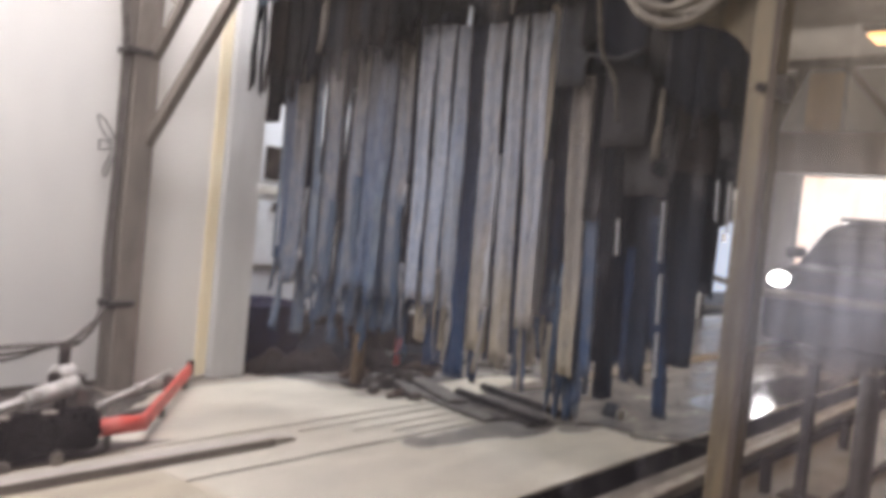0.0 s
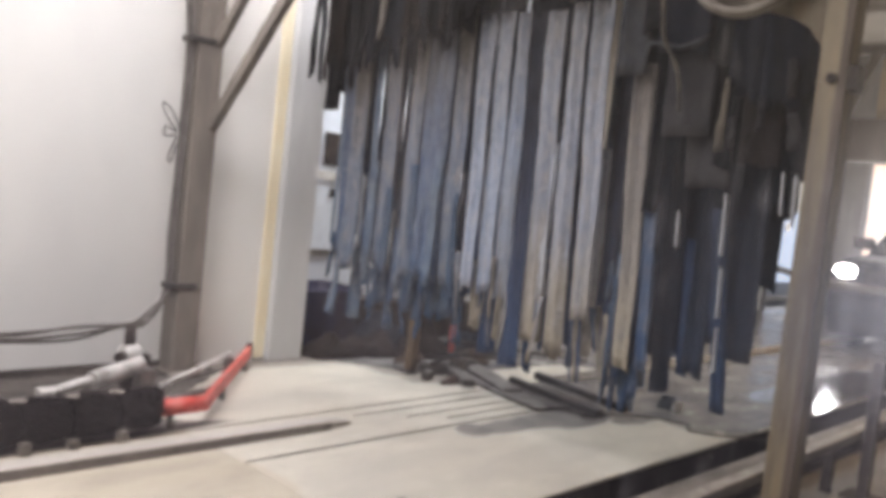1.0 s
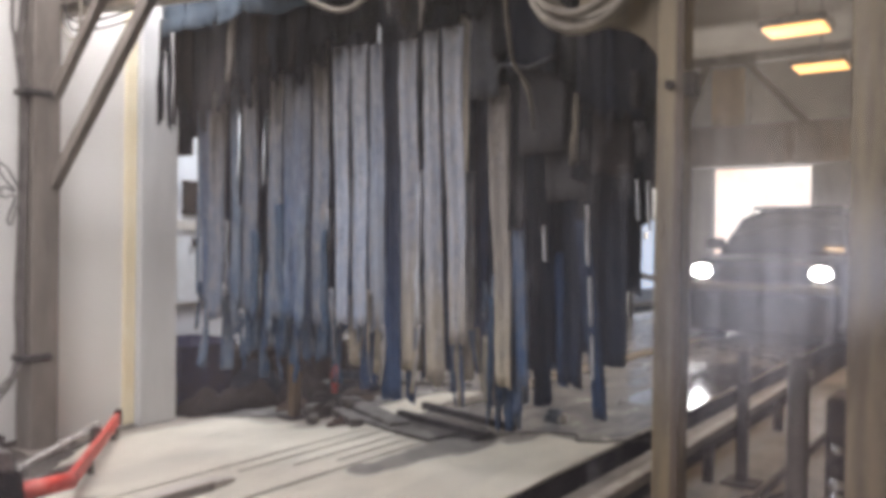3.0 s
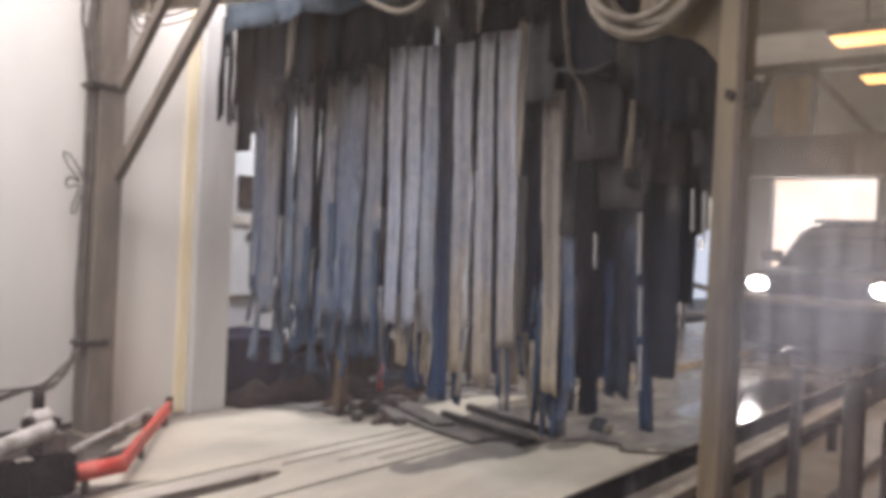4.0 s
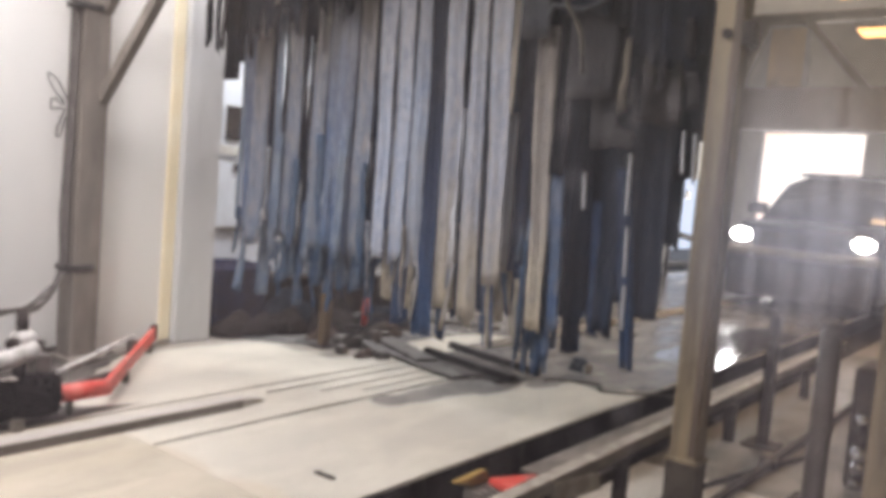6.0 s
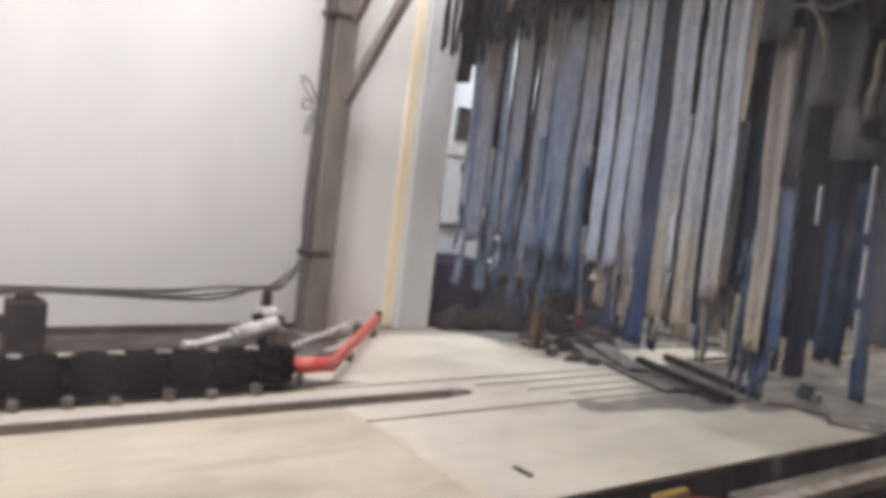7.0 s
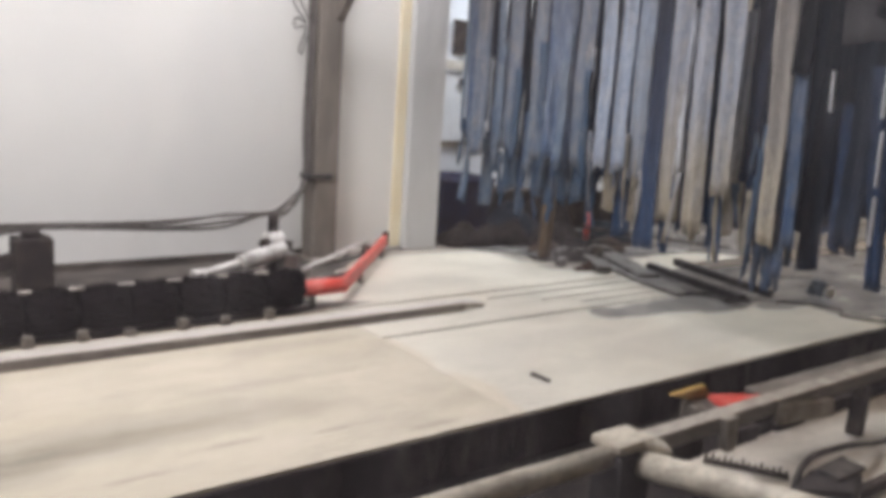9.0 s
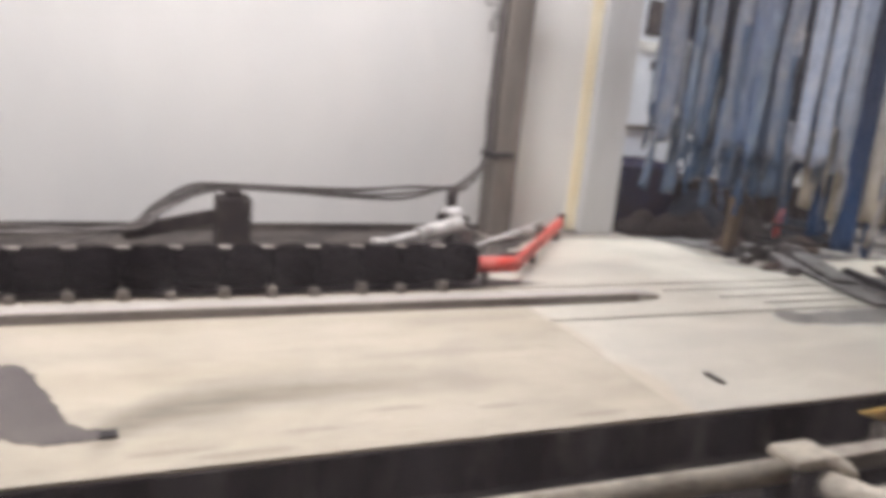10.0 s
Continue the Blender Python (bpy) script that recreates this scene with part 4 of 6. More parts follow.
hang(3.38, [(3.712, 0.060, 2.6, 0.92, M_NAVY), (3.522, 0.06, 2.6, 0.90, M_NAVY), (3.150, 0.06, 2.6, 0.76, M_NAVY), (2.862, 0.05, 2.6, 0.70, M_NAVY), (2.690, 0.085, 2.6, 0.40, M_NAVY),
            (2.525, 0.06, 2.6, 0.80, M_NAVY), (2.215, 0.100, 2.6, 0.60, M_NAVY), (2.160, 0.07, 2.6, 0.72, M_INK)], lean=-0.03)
# long lower tails
hang(3.45, [(4.190, 0.100, 1.6, 0.41, M_SKY), (3.862, 0.055, 1.5, 0.38, M_SKY), (3.700, 0.10, 1.6, 0.60, M_TEAL), (3.560, 0.10, 1.6, 0.50, M_TEAL), (3.475, 0.07, 1.6, 0.56, M_SLATE),
            (3.354, 0.12, 1.6, 0.56, M_TEAL), (3.262, 0.15, 2.6, 0.58, M_NAVY), (3.110, 0.085, 1.6, 0.55, M_CREAM), (3.022, 0.118, 2.6, 0.40, M_NAVY), (2.930, 0.06, 1.6, 0.52, M_OCHRE)], ragged=0.02)
hang(3.45, [(2.846, 0.098, 2.6, 0.39, M_NAVY), (2.735, 0.085, 1.6, 0.52, M_CREAM), (2.620, 0.05, 2.6, 0.50, M_NAVY), (2.548, 0.070, 1.6, 0.48, M_CREAM), (2.455, 0.08, 2.6, 0.56, M_NAVY),
            (2.396, 0.060, 1.6, 0.46, M_SLATE), (2.318, 0.075, 1.6, 0.54, M_CREAM), (2.245, 0.09, 2.6, 0.60, M_NAVY), (2.150, 0.105, 1.7, 0.52, M_OCHRE), (2.085, 0.090, 1.6, 0.38, M_TEAL)], ragged=0.03)
# thin faded rags at the wall side
hang(3.36, [(4.40, 0.05, 2.3, 0.86, M_SKY), (4.335, 0.06, 2.3, 0.80, M_SKY), (4.215, 0.045, 2.3, 0.83, M_SLATE), (4.06, 0.05, 2.3, 0.66, M_SKY), (3.955, 0.06, 2.3, 0.80, M_SKY), (3.89, 0.045, 2.3, 0.78, M_SKY), (3.70, 0.04, 2.3, 0.68, M_SKY)], ragged=0.04)
hang(3.42, [(4.02, 0.05, 2.5, 0.60, M_SKY), (3.93, 0.07, 2.5, 0.54, M_SKY), (3.80, 0.085, 2.5, 0.60, M_TEAL), (3.65, 0.09, 2.5, 0.54, M_TEAL), (3.60, 0.05, 2.5, 0.62, M_SKY), (3.49, 0.085, 2.5, 0.50, M_TEAL), (3.40, 0.07, 2.5, 0.62, M_SKY), (3.30, 0.08, 2.5, 0.54, M_TEAL)], ragged=0.04)
hang(3.272, [(4.17, 0.05, 1.35, 0.82, M_SKY), (3.90, 0.045, 1.45, 0.84, M_SKY), (3.755, 0.06, 1.3, 0.76, M_TEAL), (3.55, 0.06, 1.45, 0.74, M_TEAL), (3.36, 0.07, 1.5, 0.74, M_SKY), (3.47, 0.05, 1.25, 0.76, M_SKY), (3.185, 0.05, 1.3, 0.72, M_TEAL)], ragged=0.04)
# loose threads and narrow torn shreds, thickest at the lower ends
for i in range(64):
    r = random.Random(500 + i)
    y = 4.32 - i * 0.0375 + r.uniform(-0.02, 0.02)
    shade = (M_SKY, M_TEAL, M_SLATE) if y > 3.15 else (M_PALE, M_SLATE, M_CREAM, M_OCHRE) if y > 2.25 else (M_SLATE, M_TEAL, M_OCHRE, M_SKY)
    top = r.uniform(0.75, 1.1)
    strip(mitter, 3.25 + r.uniform(-0.02, 0.2), y, r.uniform(0.010, 0.030), top, max(0.44, top - r.uniform(0.16, 0.5)), shade[r.randrange(len(shade))], next(seeds), sway=0.05, ragged=0.03, lean=r.uniform(-0.03, 0.02), taper=r.uniform(0.2, 0.7), name="shred")
for i in range(16):
    r = random.Random(600 + i)
    strip(mitter, 3.30 + r.uniform(0, 0.16), 2.14 - 0.012 * i + r.uniform(-0.012, 0.012), r.uniform(0.012, 0.030), r.uniform(0.8, 1.3), r.uniform(0.30, 0.50), (M_SKY, M_TEAL, M_SLATE)[i % 3], next(seeds), sway=0.04, ragged=0.03, taper=0.4, name="shred")
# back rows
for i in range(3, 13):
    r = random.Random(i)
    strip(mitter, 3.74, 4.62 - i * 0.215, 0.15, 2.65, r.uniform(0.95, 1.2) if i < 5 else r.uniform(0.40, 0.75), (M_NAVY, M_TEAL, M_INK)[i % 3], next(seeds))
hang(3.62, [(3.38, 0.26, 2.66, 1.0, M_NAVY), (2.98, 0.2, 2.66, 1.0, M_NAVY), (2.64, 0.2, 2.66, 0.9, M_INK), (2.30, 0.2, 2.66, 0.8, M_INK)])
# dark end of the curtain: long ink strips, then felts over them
hang(3.50, [(2.24, 0.16, 2.65, 0.58, M_INK), (1.97, 0.16, 2.65, 0.60, M_INK), (1.80, 0.15, 2.65, 0.60, M_INK), (1.60, 0.16, 2.65, 0.70, M_INK), (1.44, 0.12, 2.65, 1.35, M_FELT_SHADE)])
hang(3.56, [(2.12, 0.14, 2.65, 0.62, M_INK), (1.885, 0.10, 2.65, 0.66, M_INK), (1.70, 0.13, 2.65, 0.72, M_INK), (1.50, 0.10, 2.65, 1.0, M_INK), (1.38, 0.10, 2.65, 1.48, M_FELT_SHADE)])
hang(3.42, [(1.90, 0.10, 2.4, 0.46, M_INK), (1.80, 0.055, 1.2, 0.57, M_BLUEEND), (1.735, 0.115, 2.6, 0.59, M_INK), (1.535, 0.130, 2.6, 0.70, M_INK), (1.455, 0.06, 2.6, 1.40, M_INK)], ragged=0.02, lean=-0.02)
strip(mitter, 3.33, 1.640, 0.066, 1.35, 0.45, M_NAVY, next(seeds), ragged=0.02, lean=-0.09)
strip(mitter, 3.30, 1.945, 0.05, 2.0, 0.42, M_SLATE, next(seeds), ragged=0.03)
hang(3.24, [(1.683, 0.240, 2.2, 1.43, M_CHAR), (1.30, 0.10, 2.5, 1.50, M_FELT_SHADE), (1.46, 0.20, 2.5, 1.52, M_BROWN), (1.345, 0.16, 2.5, 1.56, M_FELT_SHADE), (1.60, 0.10, 2.5, 1.50, M_FELT_SHADE), (1.93, 0.10, 2.5, 1.30, M_FELT_SHADE)], sway=0.02, ragged=0.02, taper=0.04)
hang(3.20, [(1.780, 0.246, 2.2, 1.645, M_CHAR), (2.095, 0.145, 2.5, 1.93, M_DRAB)], sway=0.01, ragged=0.01, taper=0.0)
hang(3.17, [(1.806, 0.245, 2.6, 1.995, M_BLUED), (1.50, 0.17, 2.5, 1.80, M_BLUED), (1.37, 0.18, 2.42, 1.74, M_BLUED), (1.275, 0.07, 2.32, 1.80, M_BLUED), (1.62, 0.14, 2.6, 1.92, M_FELT_SHADE), (1.98, 0.12, 2.6, 2.12, M_FELT_SHADE)], sway=0.02, ragged=0.03, taper=0.08)
hang(3.14, [(1.545, 0.035, 1.72, 1.60, M_CHAR), (1.43, 0.03, 1.80, 1.66, M_CHAR), (1.33, 0.04, 1.95, 1.80, M_CHAR), (1.30, 0.05, 1.74, 1.60, M_CHAR)], sway=0.01, ragged=0.01)
strip(mitter, 3.13, 1.583, 0.026, 1.88, 1.57, M_CORD, next(seeds), sway=0.005, ragged=0.012, taper=-0.6, name="tag")
for y, w, zt, zb in [(1.329, 0.011, 1.51, 1.34), (1.278, 0.026, 1.50, 1.30), (1.760, 0.018, 1.32, 1.16), (1.552, 0.022, 1.41, 1.15), (1.534, 0.018, 1.10, 0.89), (1.522, 0.018, 0.85, 0.66)]:
    bm = bmesh.new()
    beam(bm, (3.20, y + 0.004, zt), (3.20, y - 0.004, zb), w, 0.005, bevel=0.001)
    part("pale_ribbon", bm, M_CABINET, mitter, "thin white plastic ribbon")
bm = bmesh.new()
tube(bm, [(3.135, 1.985, 1.985), (3.135, 1.965, 2.045), (3.135, 1.90, 2.035), (3.135, 1.82, 2.015), (3.135, 1.75, 2.03), (3.135, 1.69, 2.055)], [0.006, 0.011, 0.013, 0.010, 0.012, 0.007], 9, smooth=False)
part("rolled_hem", bm, M_DRAB, mitter, "rolled grey hem across the dark felts")
bm = bmesh.new()
tube(bm, [(3.12, 1.94, 2.66), (3.12, 1.932, 2.33), (3.12, 1.912, 2.18), (3.12, 1.889, 2.05), (3.12, 1.835, 1.965), (3.12, 1.800, 1.88), (3.12, 1.780, 1.74)], 0.009, 7)
part("cord", bm, M_CORD, mitter, "soiled beige cord")
bm = bmesh.new()
tube(bm, [(3.04, 3.35, 2.66), (3.04, 3.02, 2.47), (3.04, 2.82, 2.41), (3.04, 2.66, 2.48), (3.04, 2.5, 2.66)], 0.014, 7)
part("air_line", bm, M_HOSE_PALE, mitter, "pale sagging air line")
# ragged black fringe along the top, standing in for overhead shade, deepest at the wall side
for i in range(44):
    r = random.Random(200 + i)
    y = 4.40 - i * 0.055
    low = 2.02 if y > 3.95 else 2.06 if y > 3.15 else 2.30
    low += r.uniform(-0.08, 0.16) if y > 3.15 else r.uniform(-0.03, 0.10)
    strip(mitter, 3.13 + r.uniform(-0.03, 0.05), y + r.uniform(-0.02, 0.02), r.uniform(0.045, 0.13), 2.66, low, (M_FELT_SHADE, M_FELT_SHADE, M_INK, M_BROWN)[r.randrange(4)], next(seeds), sway=0.02, ragged=0.05, taper=r.uniform(0.1, 0.6))
# felt layer behind, black for the same overhead shade
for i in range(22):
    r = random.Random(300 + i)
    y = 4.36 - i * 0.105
    strip(mitter, 3.20, y, r.uniform(0.11, 0.17), 2.66, (2.22 if y > 3.15 else 2.36) + r.uniform(-0.05, 0.05), M_FELT_SHADE, next(seeds), sway=0.02, ragged=0.05)
hang(3.12, [(3.80, 0.045, 2.64, 2.18, M_OCHRE), (3.25, 0.030, 2.5, 2.24, M_BROWN), (2.62, 0.03, 2.62, 2.34, M_SLATE), (2.40, 0.035, 2.6, 2.30, M_OCHRE)], ragged=0.03)
hang(3.10, [(4.45, 0.05, 2.62, 1.98, M_FELT_SHADE)])
hang(3.25, [(4.40, 0.13, 2.62, 1.77, M_FELT_SHADE), (4.30, 0.09, 2.66, 1.95, M_FELT_SHADE)], ragged=0.02)
hang(3.50, [(4.606, 0.14, 2.66, 1.95, M_FELT_SHADE)])
hang(3.08, [(4.3 - i * 0.26, 0.25, 2.70, 2.50, M_FRINGE) for i in range(12)], sway=0.01, ragged=0.02)


# ---- tyre brush along the wall ----
def brush_segment(parent, x, r, w, seed):
    """A drum of bristle tufts: a ragged core and many thin spikes."""
    rnd = random.Random(seed)
    bm = bmesh.new()
    prof = [(-0.5, 0.62), (-0.46, 0.84), (-0.25, 0.90), (0, 0.92), (0.25, 0.90), (0.46, 0.84), (0.5, 0.62)]
    rings = []
    for u, s in prof:
        rings.append([bm.verts.new((x + u * w + rnd.uniform(-0.006, 0.006), 3.615 + math.cos(a) * r * s * rnd.uniform(0.86, 1.05),
                                    0.113 + math.sin(a) * r * s * rnd.uniform(0.86, 1.05))) for a in [k * math.tau / 28 for k in range(28)]])
    for a, b in zip(rings, rings[1:]):
        for k in range(28):
            bm.faces.new((a[k], a[(k + 1) % 28], b[(k + 1) % 28], b[k]))
    bm.faces.new(rings[0])
    bm.faces.new(rings[-1][::-1])
    for _ in range(420):
        a, u = rnd.uniform(0, math.tau), rnd.uniform(-0.52, 0.52)
        l = r * rnd.uniform(0.97, 1.12) * (1 - 0.12 * abs(2 * u) ** 4)
        if 0.113 + math.sin(a) * l < 0.004:
            continue
        e = 0.05
        p = [bm.verts.new((x + u * w - 0.002, 3.615 + math.cos(a - e) * r * 0.8, 0.113 + math.sin(a - e) * r * 0.8)),
             bm.verts.new((x + u * w + 0.003, 3.615 + math.cos(a + e) * r * 0.8, 0.113 + math.sin(a + e) * r * 0.8)),
             bm.verts.new((x + u * w * 1.02 + rnd.uniform(-0.006, 0.006), 3.615 + math.cos(a) * l, 0.113 + math.sin(a) * l))]
        bm.faces.new(p)
    return part("bristle_segment", bm, M_BRUSH, parent)


brush = thing("tyre_brush", (0, 3.615, 0.0), "long black bristle tyre brush roller lying along the wash deck", "wash brush")
bm = bmesh.new()
rod(bm, (-3.0, 3.615, 0.113), (1.86, 3.615, 0.113), 0.025)
part("shaft", bm, M_STEEL, brush)
x = 1.705
i = 0
while x > -3.0:
    brush_segment(brush, x, 0.111, 0.205, i)
    bm = bmesh.new()
    jog = random.Random(950 + i).uniform(-0.02, 0.02)
    box(bm, x - 0.13 + jog, x - 0.075 + jog * 0.3, 3.575, 3.61, 0.211, 0.221, 0.003)
    part("top_tab", bm, M_TABDULL, brush)
    bm = bmesh.new()
    jog = random.Random(900 + i).uniform(-0.012, 0.012)
    box(bm, x - 0.132 + jog, x - 0.084 + jog, 3.50, 3.545, 0.0, 0.044 + jog, 0.008)
    part("foot", bm, M_FOOT, brush)
    x -= 0.21
    i += 1
bm = bmesh.new()
box(bm, -3.0, 1.9, 3.74, 3.80, 0.02, 0.16, 0.006)
part("back_rail", bm, M_DARK, brush)

motor = thing("drive_motor", (0.70, 4.35, 0.004), "dark brown boxy motor on the grimy floor", "motor")
part("housing", boxbm(0.61, 0.79, 4.26, 4.42, 0.004, 0.30, bevel=0.012), M_DARK, motor)
part("cap", boxbm(0.655, 0.745, 4.30, 4.38, 0.30, 0.325, bevel=0.008), M_DARK, motor)
bm = bmesh.new()
beam(bm, (0.61, 4.30, 0.20), (0.15, 4.16, 0.14), 0.05, 0.07)
part("arm", bm, M_DARK, motor)

valve = thing("air_valve", (2.0, 4.35, 0.004), "chunky white air valve on a dark stem beside the post", "valve")
bm = bmesh.new()
rod(bm, (1.99, 4.35, 0.004), (1.99, 4.35, 0.20), 0.045)
part("stem", bm, M_DARK, valve)
bm = bmesh.new()
tube(bm, [(1.99, 4.35, 0.165), (1.99, 4.35, 0.18), (1.99, 4.35, 0.22), (1.99, 4.35, 0.25), (1.99, 4.35, 0.265)], [0.045, 0.068, 0.072, 0.060, 0.03], 18, smooth=False)
part("body", bm, M_CYL, valve)
bm = bmesh.new()
rod(bm, (1.93, 4.30, 0.205), (1.895, 4.28, 0.205), 0.032)
part("side_port", bm, M_DARK, valve)
bm = bmesh.new()
rod(bm, (2.04, 4.33, 0.19), (2.085, 4.31, 0.17), 0.034)
part("side_port", bm, M_DARK, valve)
bm = bmesh.new()
rod(bm, (1.985, 4.35, 0.26), (1.985, 4.35, 0.355), 0.032)
part("cap", bm, M_DARK, valve)

arm = thing("air_cylinder", (1.8, 4.1, 0.125), "white painted pneumatic cylinder above the tyre brush", "cylinder")
bm = bmesh.new()
rod(bm, (1.45, 3.95, 0.145), (1.66, 3.99, 0.178), 0.024)
part("piston_rod", bm, M_CYL, arm)
bm = bmesh.new()
rod(bm, (1.64, 3.985, 0.173), (1.92, 4.05, 0.222), 0.045)
part("barrel", bm, M_CYL, arm)
bm = bmesh.new()
box(bm, 1.37, 1.47, 3.90, 3.98, 0.125, 0.165, 0.01)
part("clevis", bm, M_CYL, arm)
bm = bmesh.new()
box(bm, 1.90, 1.98, 4.0, 4.10, 0.0, 0.20, 0.01)
part("bracket", bm, M_STEEL, arm)

guard = thing("red_guard", (2.0, 3.6, 0), "bent red painted steel wheel guard standing on the deck", "guard")
bm = bmesh.new()
rod(bm, (1.82, 3.612, 0.110), (2.07, 3.612, 0.110), 0.041, 18)
part("short_bar", bm, M_RED, guard, "rolled red bar")
bm = bmesh.new()
rod(bm, (2.065, 3.612, 0.110), (2.078, 3.612, 0.110), 0.033, 18)
part("end_plug", bm, M_DARK, guard, "dark open end")
bm = bmesh.new()
beam(bm, (2.935, 4.635, 0.102), (2.985, 4.690, 0.104), 0.04, 0.10, bevel=0.008)
part("end_cap", bm, M_DARK, guard, "dark end cap")
bm = bmesh.new()
beam(bm, (2.065, 3.625, 0.10), (2.955, 4.655, 0.098), 0.03, 0.080, bevel=0.008)
part("long_plate", bm, M_RED, guard)
for a in ((1.88, 3.612), (2.38, 3.989), (2.86, 4.545)):
    bm = bmesh.new()
    box(bm, a[0] - 0.012, a[0] + 0.012, a[1] - 0.012, a[1] + 0.012, 0, 0.075)
    part("foot", bm, M_PLATE, guard)
linkage = thing("linkage_rods", (2.3, 4.1, 0), "dirty white linkage rods behind the red guard", "linkage")
for a, b, r in (((2.02, 4.02, 0.10), (2.70, 4.46, 0.14), 0.014), ((1.95, 3.88, 0.06), (2.36, 4.0, 0.07), 0.016), ((1.95, 3.80, 0.09), (2.27, 3.9, 0.09), 0.014), ((2.05, 4.04, 0.10), (2.75, 4.50, 0.05), 0.010)):
    bm = bmesh.new()
    rod(bm, a, b, r)
    part("rod", bm, M_CYL if b[2] > 0.1 else M_PLATE, linkage)
for p in ((2.05, 4.04, 0.1), (2.66, 4.41, 0.13), (1.98, 3.85, 0.09)):
    bm = bmesh.new()
    box(bm, p[0] - 0.025, p[0] + 0.025, p[1] - 0.025, p[1] + 0.025, 0, p[2], 0.004)
    part("support", bm, M_STEEL, linkage)

# hoses: down the post, then along the ledge
hoses = thing("hose_bundle", (2.4, 4.6, 0.5), "black air hoses strapped to the post and sagging along the wall", "hoses")
for k, (dx, dy, dz) in enumerate(((0, 0, 0), (0.022, 0.018, 0.02), (-0.018, 0.026, -0.018), (0.01, -0.02, 0.04))):
    s = 0.02 * math.sin(k * 2.1)
    bm = bmesh.new()
    tube(bm, [(2.36 + dx * 0.5, 4.68 + dy, 4.1), (2.34 + dx + s, 4.68 + dy, 2.62), (2.32 + dx - s, 4.68 + dy, 2.36), (2.362 + dx * 0.4, 4.68 + dy, 2.02), (2.362 + dx * 0.4, 4.68 + dy, 1.5),
              (2.352 + dx * 0.4, 4.68 + dy, 1.15), (2.345 + dx * 0.5, 4.68 + dy, 0.85), (2.352 + dx * 0.4, 4.68 + dy, 0.56), (2.28 + dx, 4.62 + dy, 0.43 + dz * 1.6), (2.16 + dx, 4.52 + dy, 0.36 + dz * 2), (1.98 + dx, 4.40 + dy, 0.36 + dz * 0.4),
              (1.70, 4.37 + dy, 0.33 + dz + s), (1.40, 4.36 + dy, 0.315 + dz), (1.05, 4.36 + dy, 0.33 + dz * 0.6), (0.70, 4.35 + dy, 0.345 + dz * 0.5), (0.48, 4.34 + dy, 0.32 + dz),
              (0.30, 4.30 + dy, 0.22 + dz), (0.12, 4.22 + dy, 0.15), (-0.4, 4.15 + dy, 0.14)], 0.0092, 7, 6)
    part("hose", bm, M_HOSE_GREY, hoses)
for dy, end in ((0.0, (-0.25, 3.98, 0.10)), (0.03, (0.02, 4.02, 0.10)), (-0.03, (-0.5, 4.10, 0.20))):
    bm = bmesh.new()
    tube(bm, [(1.05, 4.37 + dy, 0.335), (0.72, 4.36 + dy, 0.34), (0.52, 4.33 + dy, 0.315), (0.34, 4.26 + dy, 0.235), (0.16, 4.16 + dy, 0.165), end], 0.0085, 7, 6)
    part("hose", bm, M_HOSE_GREY, hoses)
for z in (2.05, 0.53):
    bm = bmesh.new()
    box(bm, 2.325, 2.50, 4.602, 4.73, z, z + 0.035, 0.006)
    part("strap", bm, M_HOSE, hoses)
bm = bmesh.new()
tube(bm, [(2.355, 4.72, 1.52), (2.285, 4.70, 1.62), (2.225, 4.70, 1.66), (2.255, 4.70, 1.58), (2.335, 4.72, 1.50), (2.255, 4.70, 1.52), (2.255, 4.70, 1.46), (2.335, 4.72, 1.47), (2.285, 4.70, 1.34), (2.305, 4.70, 1.31), (2.345, 4.72, 1.42)], 0.005, 6, 8)
part("loose_tie", bm, M_HOSE, hoses)
drop = thing("sagging_wires", (2.55, 4.4, 2.4), "thin sagging wires and a pale air line under the crossbeam", "wires")
bm = bmesh.new()
tube(bm, [(2.55, 4.66, 2.62), (2.55, 4.645, 2.53), (2.55, 4.596, 2.458), (2.55, 4.534, 2.403), (2.55, 4.47, 2.37), (2.55, 4.44, 2.42), (2.55, 4.42, 2.60)], 0.010, 7)
part("air_line", bm, M_HOSE_PALE, drop)
for dz in (0.0, 0.05):
    bm = bmesh.new()
    tube(bm, [(2.55, 4.60, 2.62 - dz), (2.55, 4.54, 2.466 + dz), (2.55, 4.45, 2.43 + dz), (2.55, 4.205, 2.407 + dz), (2.55, 4.0, 2.41 + dz), (2.55, 3.866, 2.44 + dz), (2.55, 3.82, 2.62)], 0.007, 6)
    part("wire", bm, M_HOSE, drop)


# ---- low machines behind the curtain ----
stand = thing("sensor_stand", (3.99, 4.15, 0), "rust-stained short sensor post on the deck", "stand")
part("post", boxbm(3.955, 4.025, 4.12, 4.18, 0.012, 0.56, bevel=0.006), M_RUSTY, stand)
bm = bmesh.new()
plate(bm, 3.99, 4.15, 0, 0.16)
part("base_plate", bm, M_DARK, stand)

wrap = thing("roller_frame", (4.5, 3.3, 0), "dark low steel frame with black crossbars on the wet deck", "frame")
for a, b, w, m in (((4.35, 3.50, 0.06), (4.226, 2.68, 0.05), 0.05, M_BAR), ((4.63, 3.50, 0.07), (4.515, 2.68, 0.05), 0.045, M_BAR), ((4.50, 4.08, 0.03), (4.20, 3.36, 0.02), 0.16, M_PLATE), ((4.30, 4.12, 0.04), (4.05, 3.62, 0.03), 0.09, M_PLATE)):
    bm = bmesh.new()
    beam(bm, a, b, w, 0.05)
    part("crossbar", bm, m, wrap)
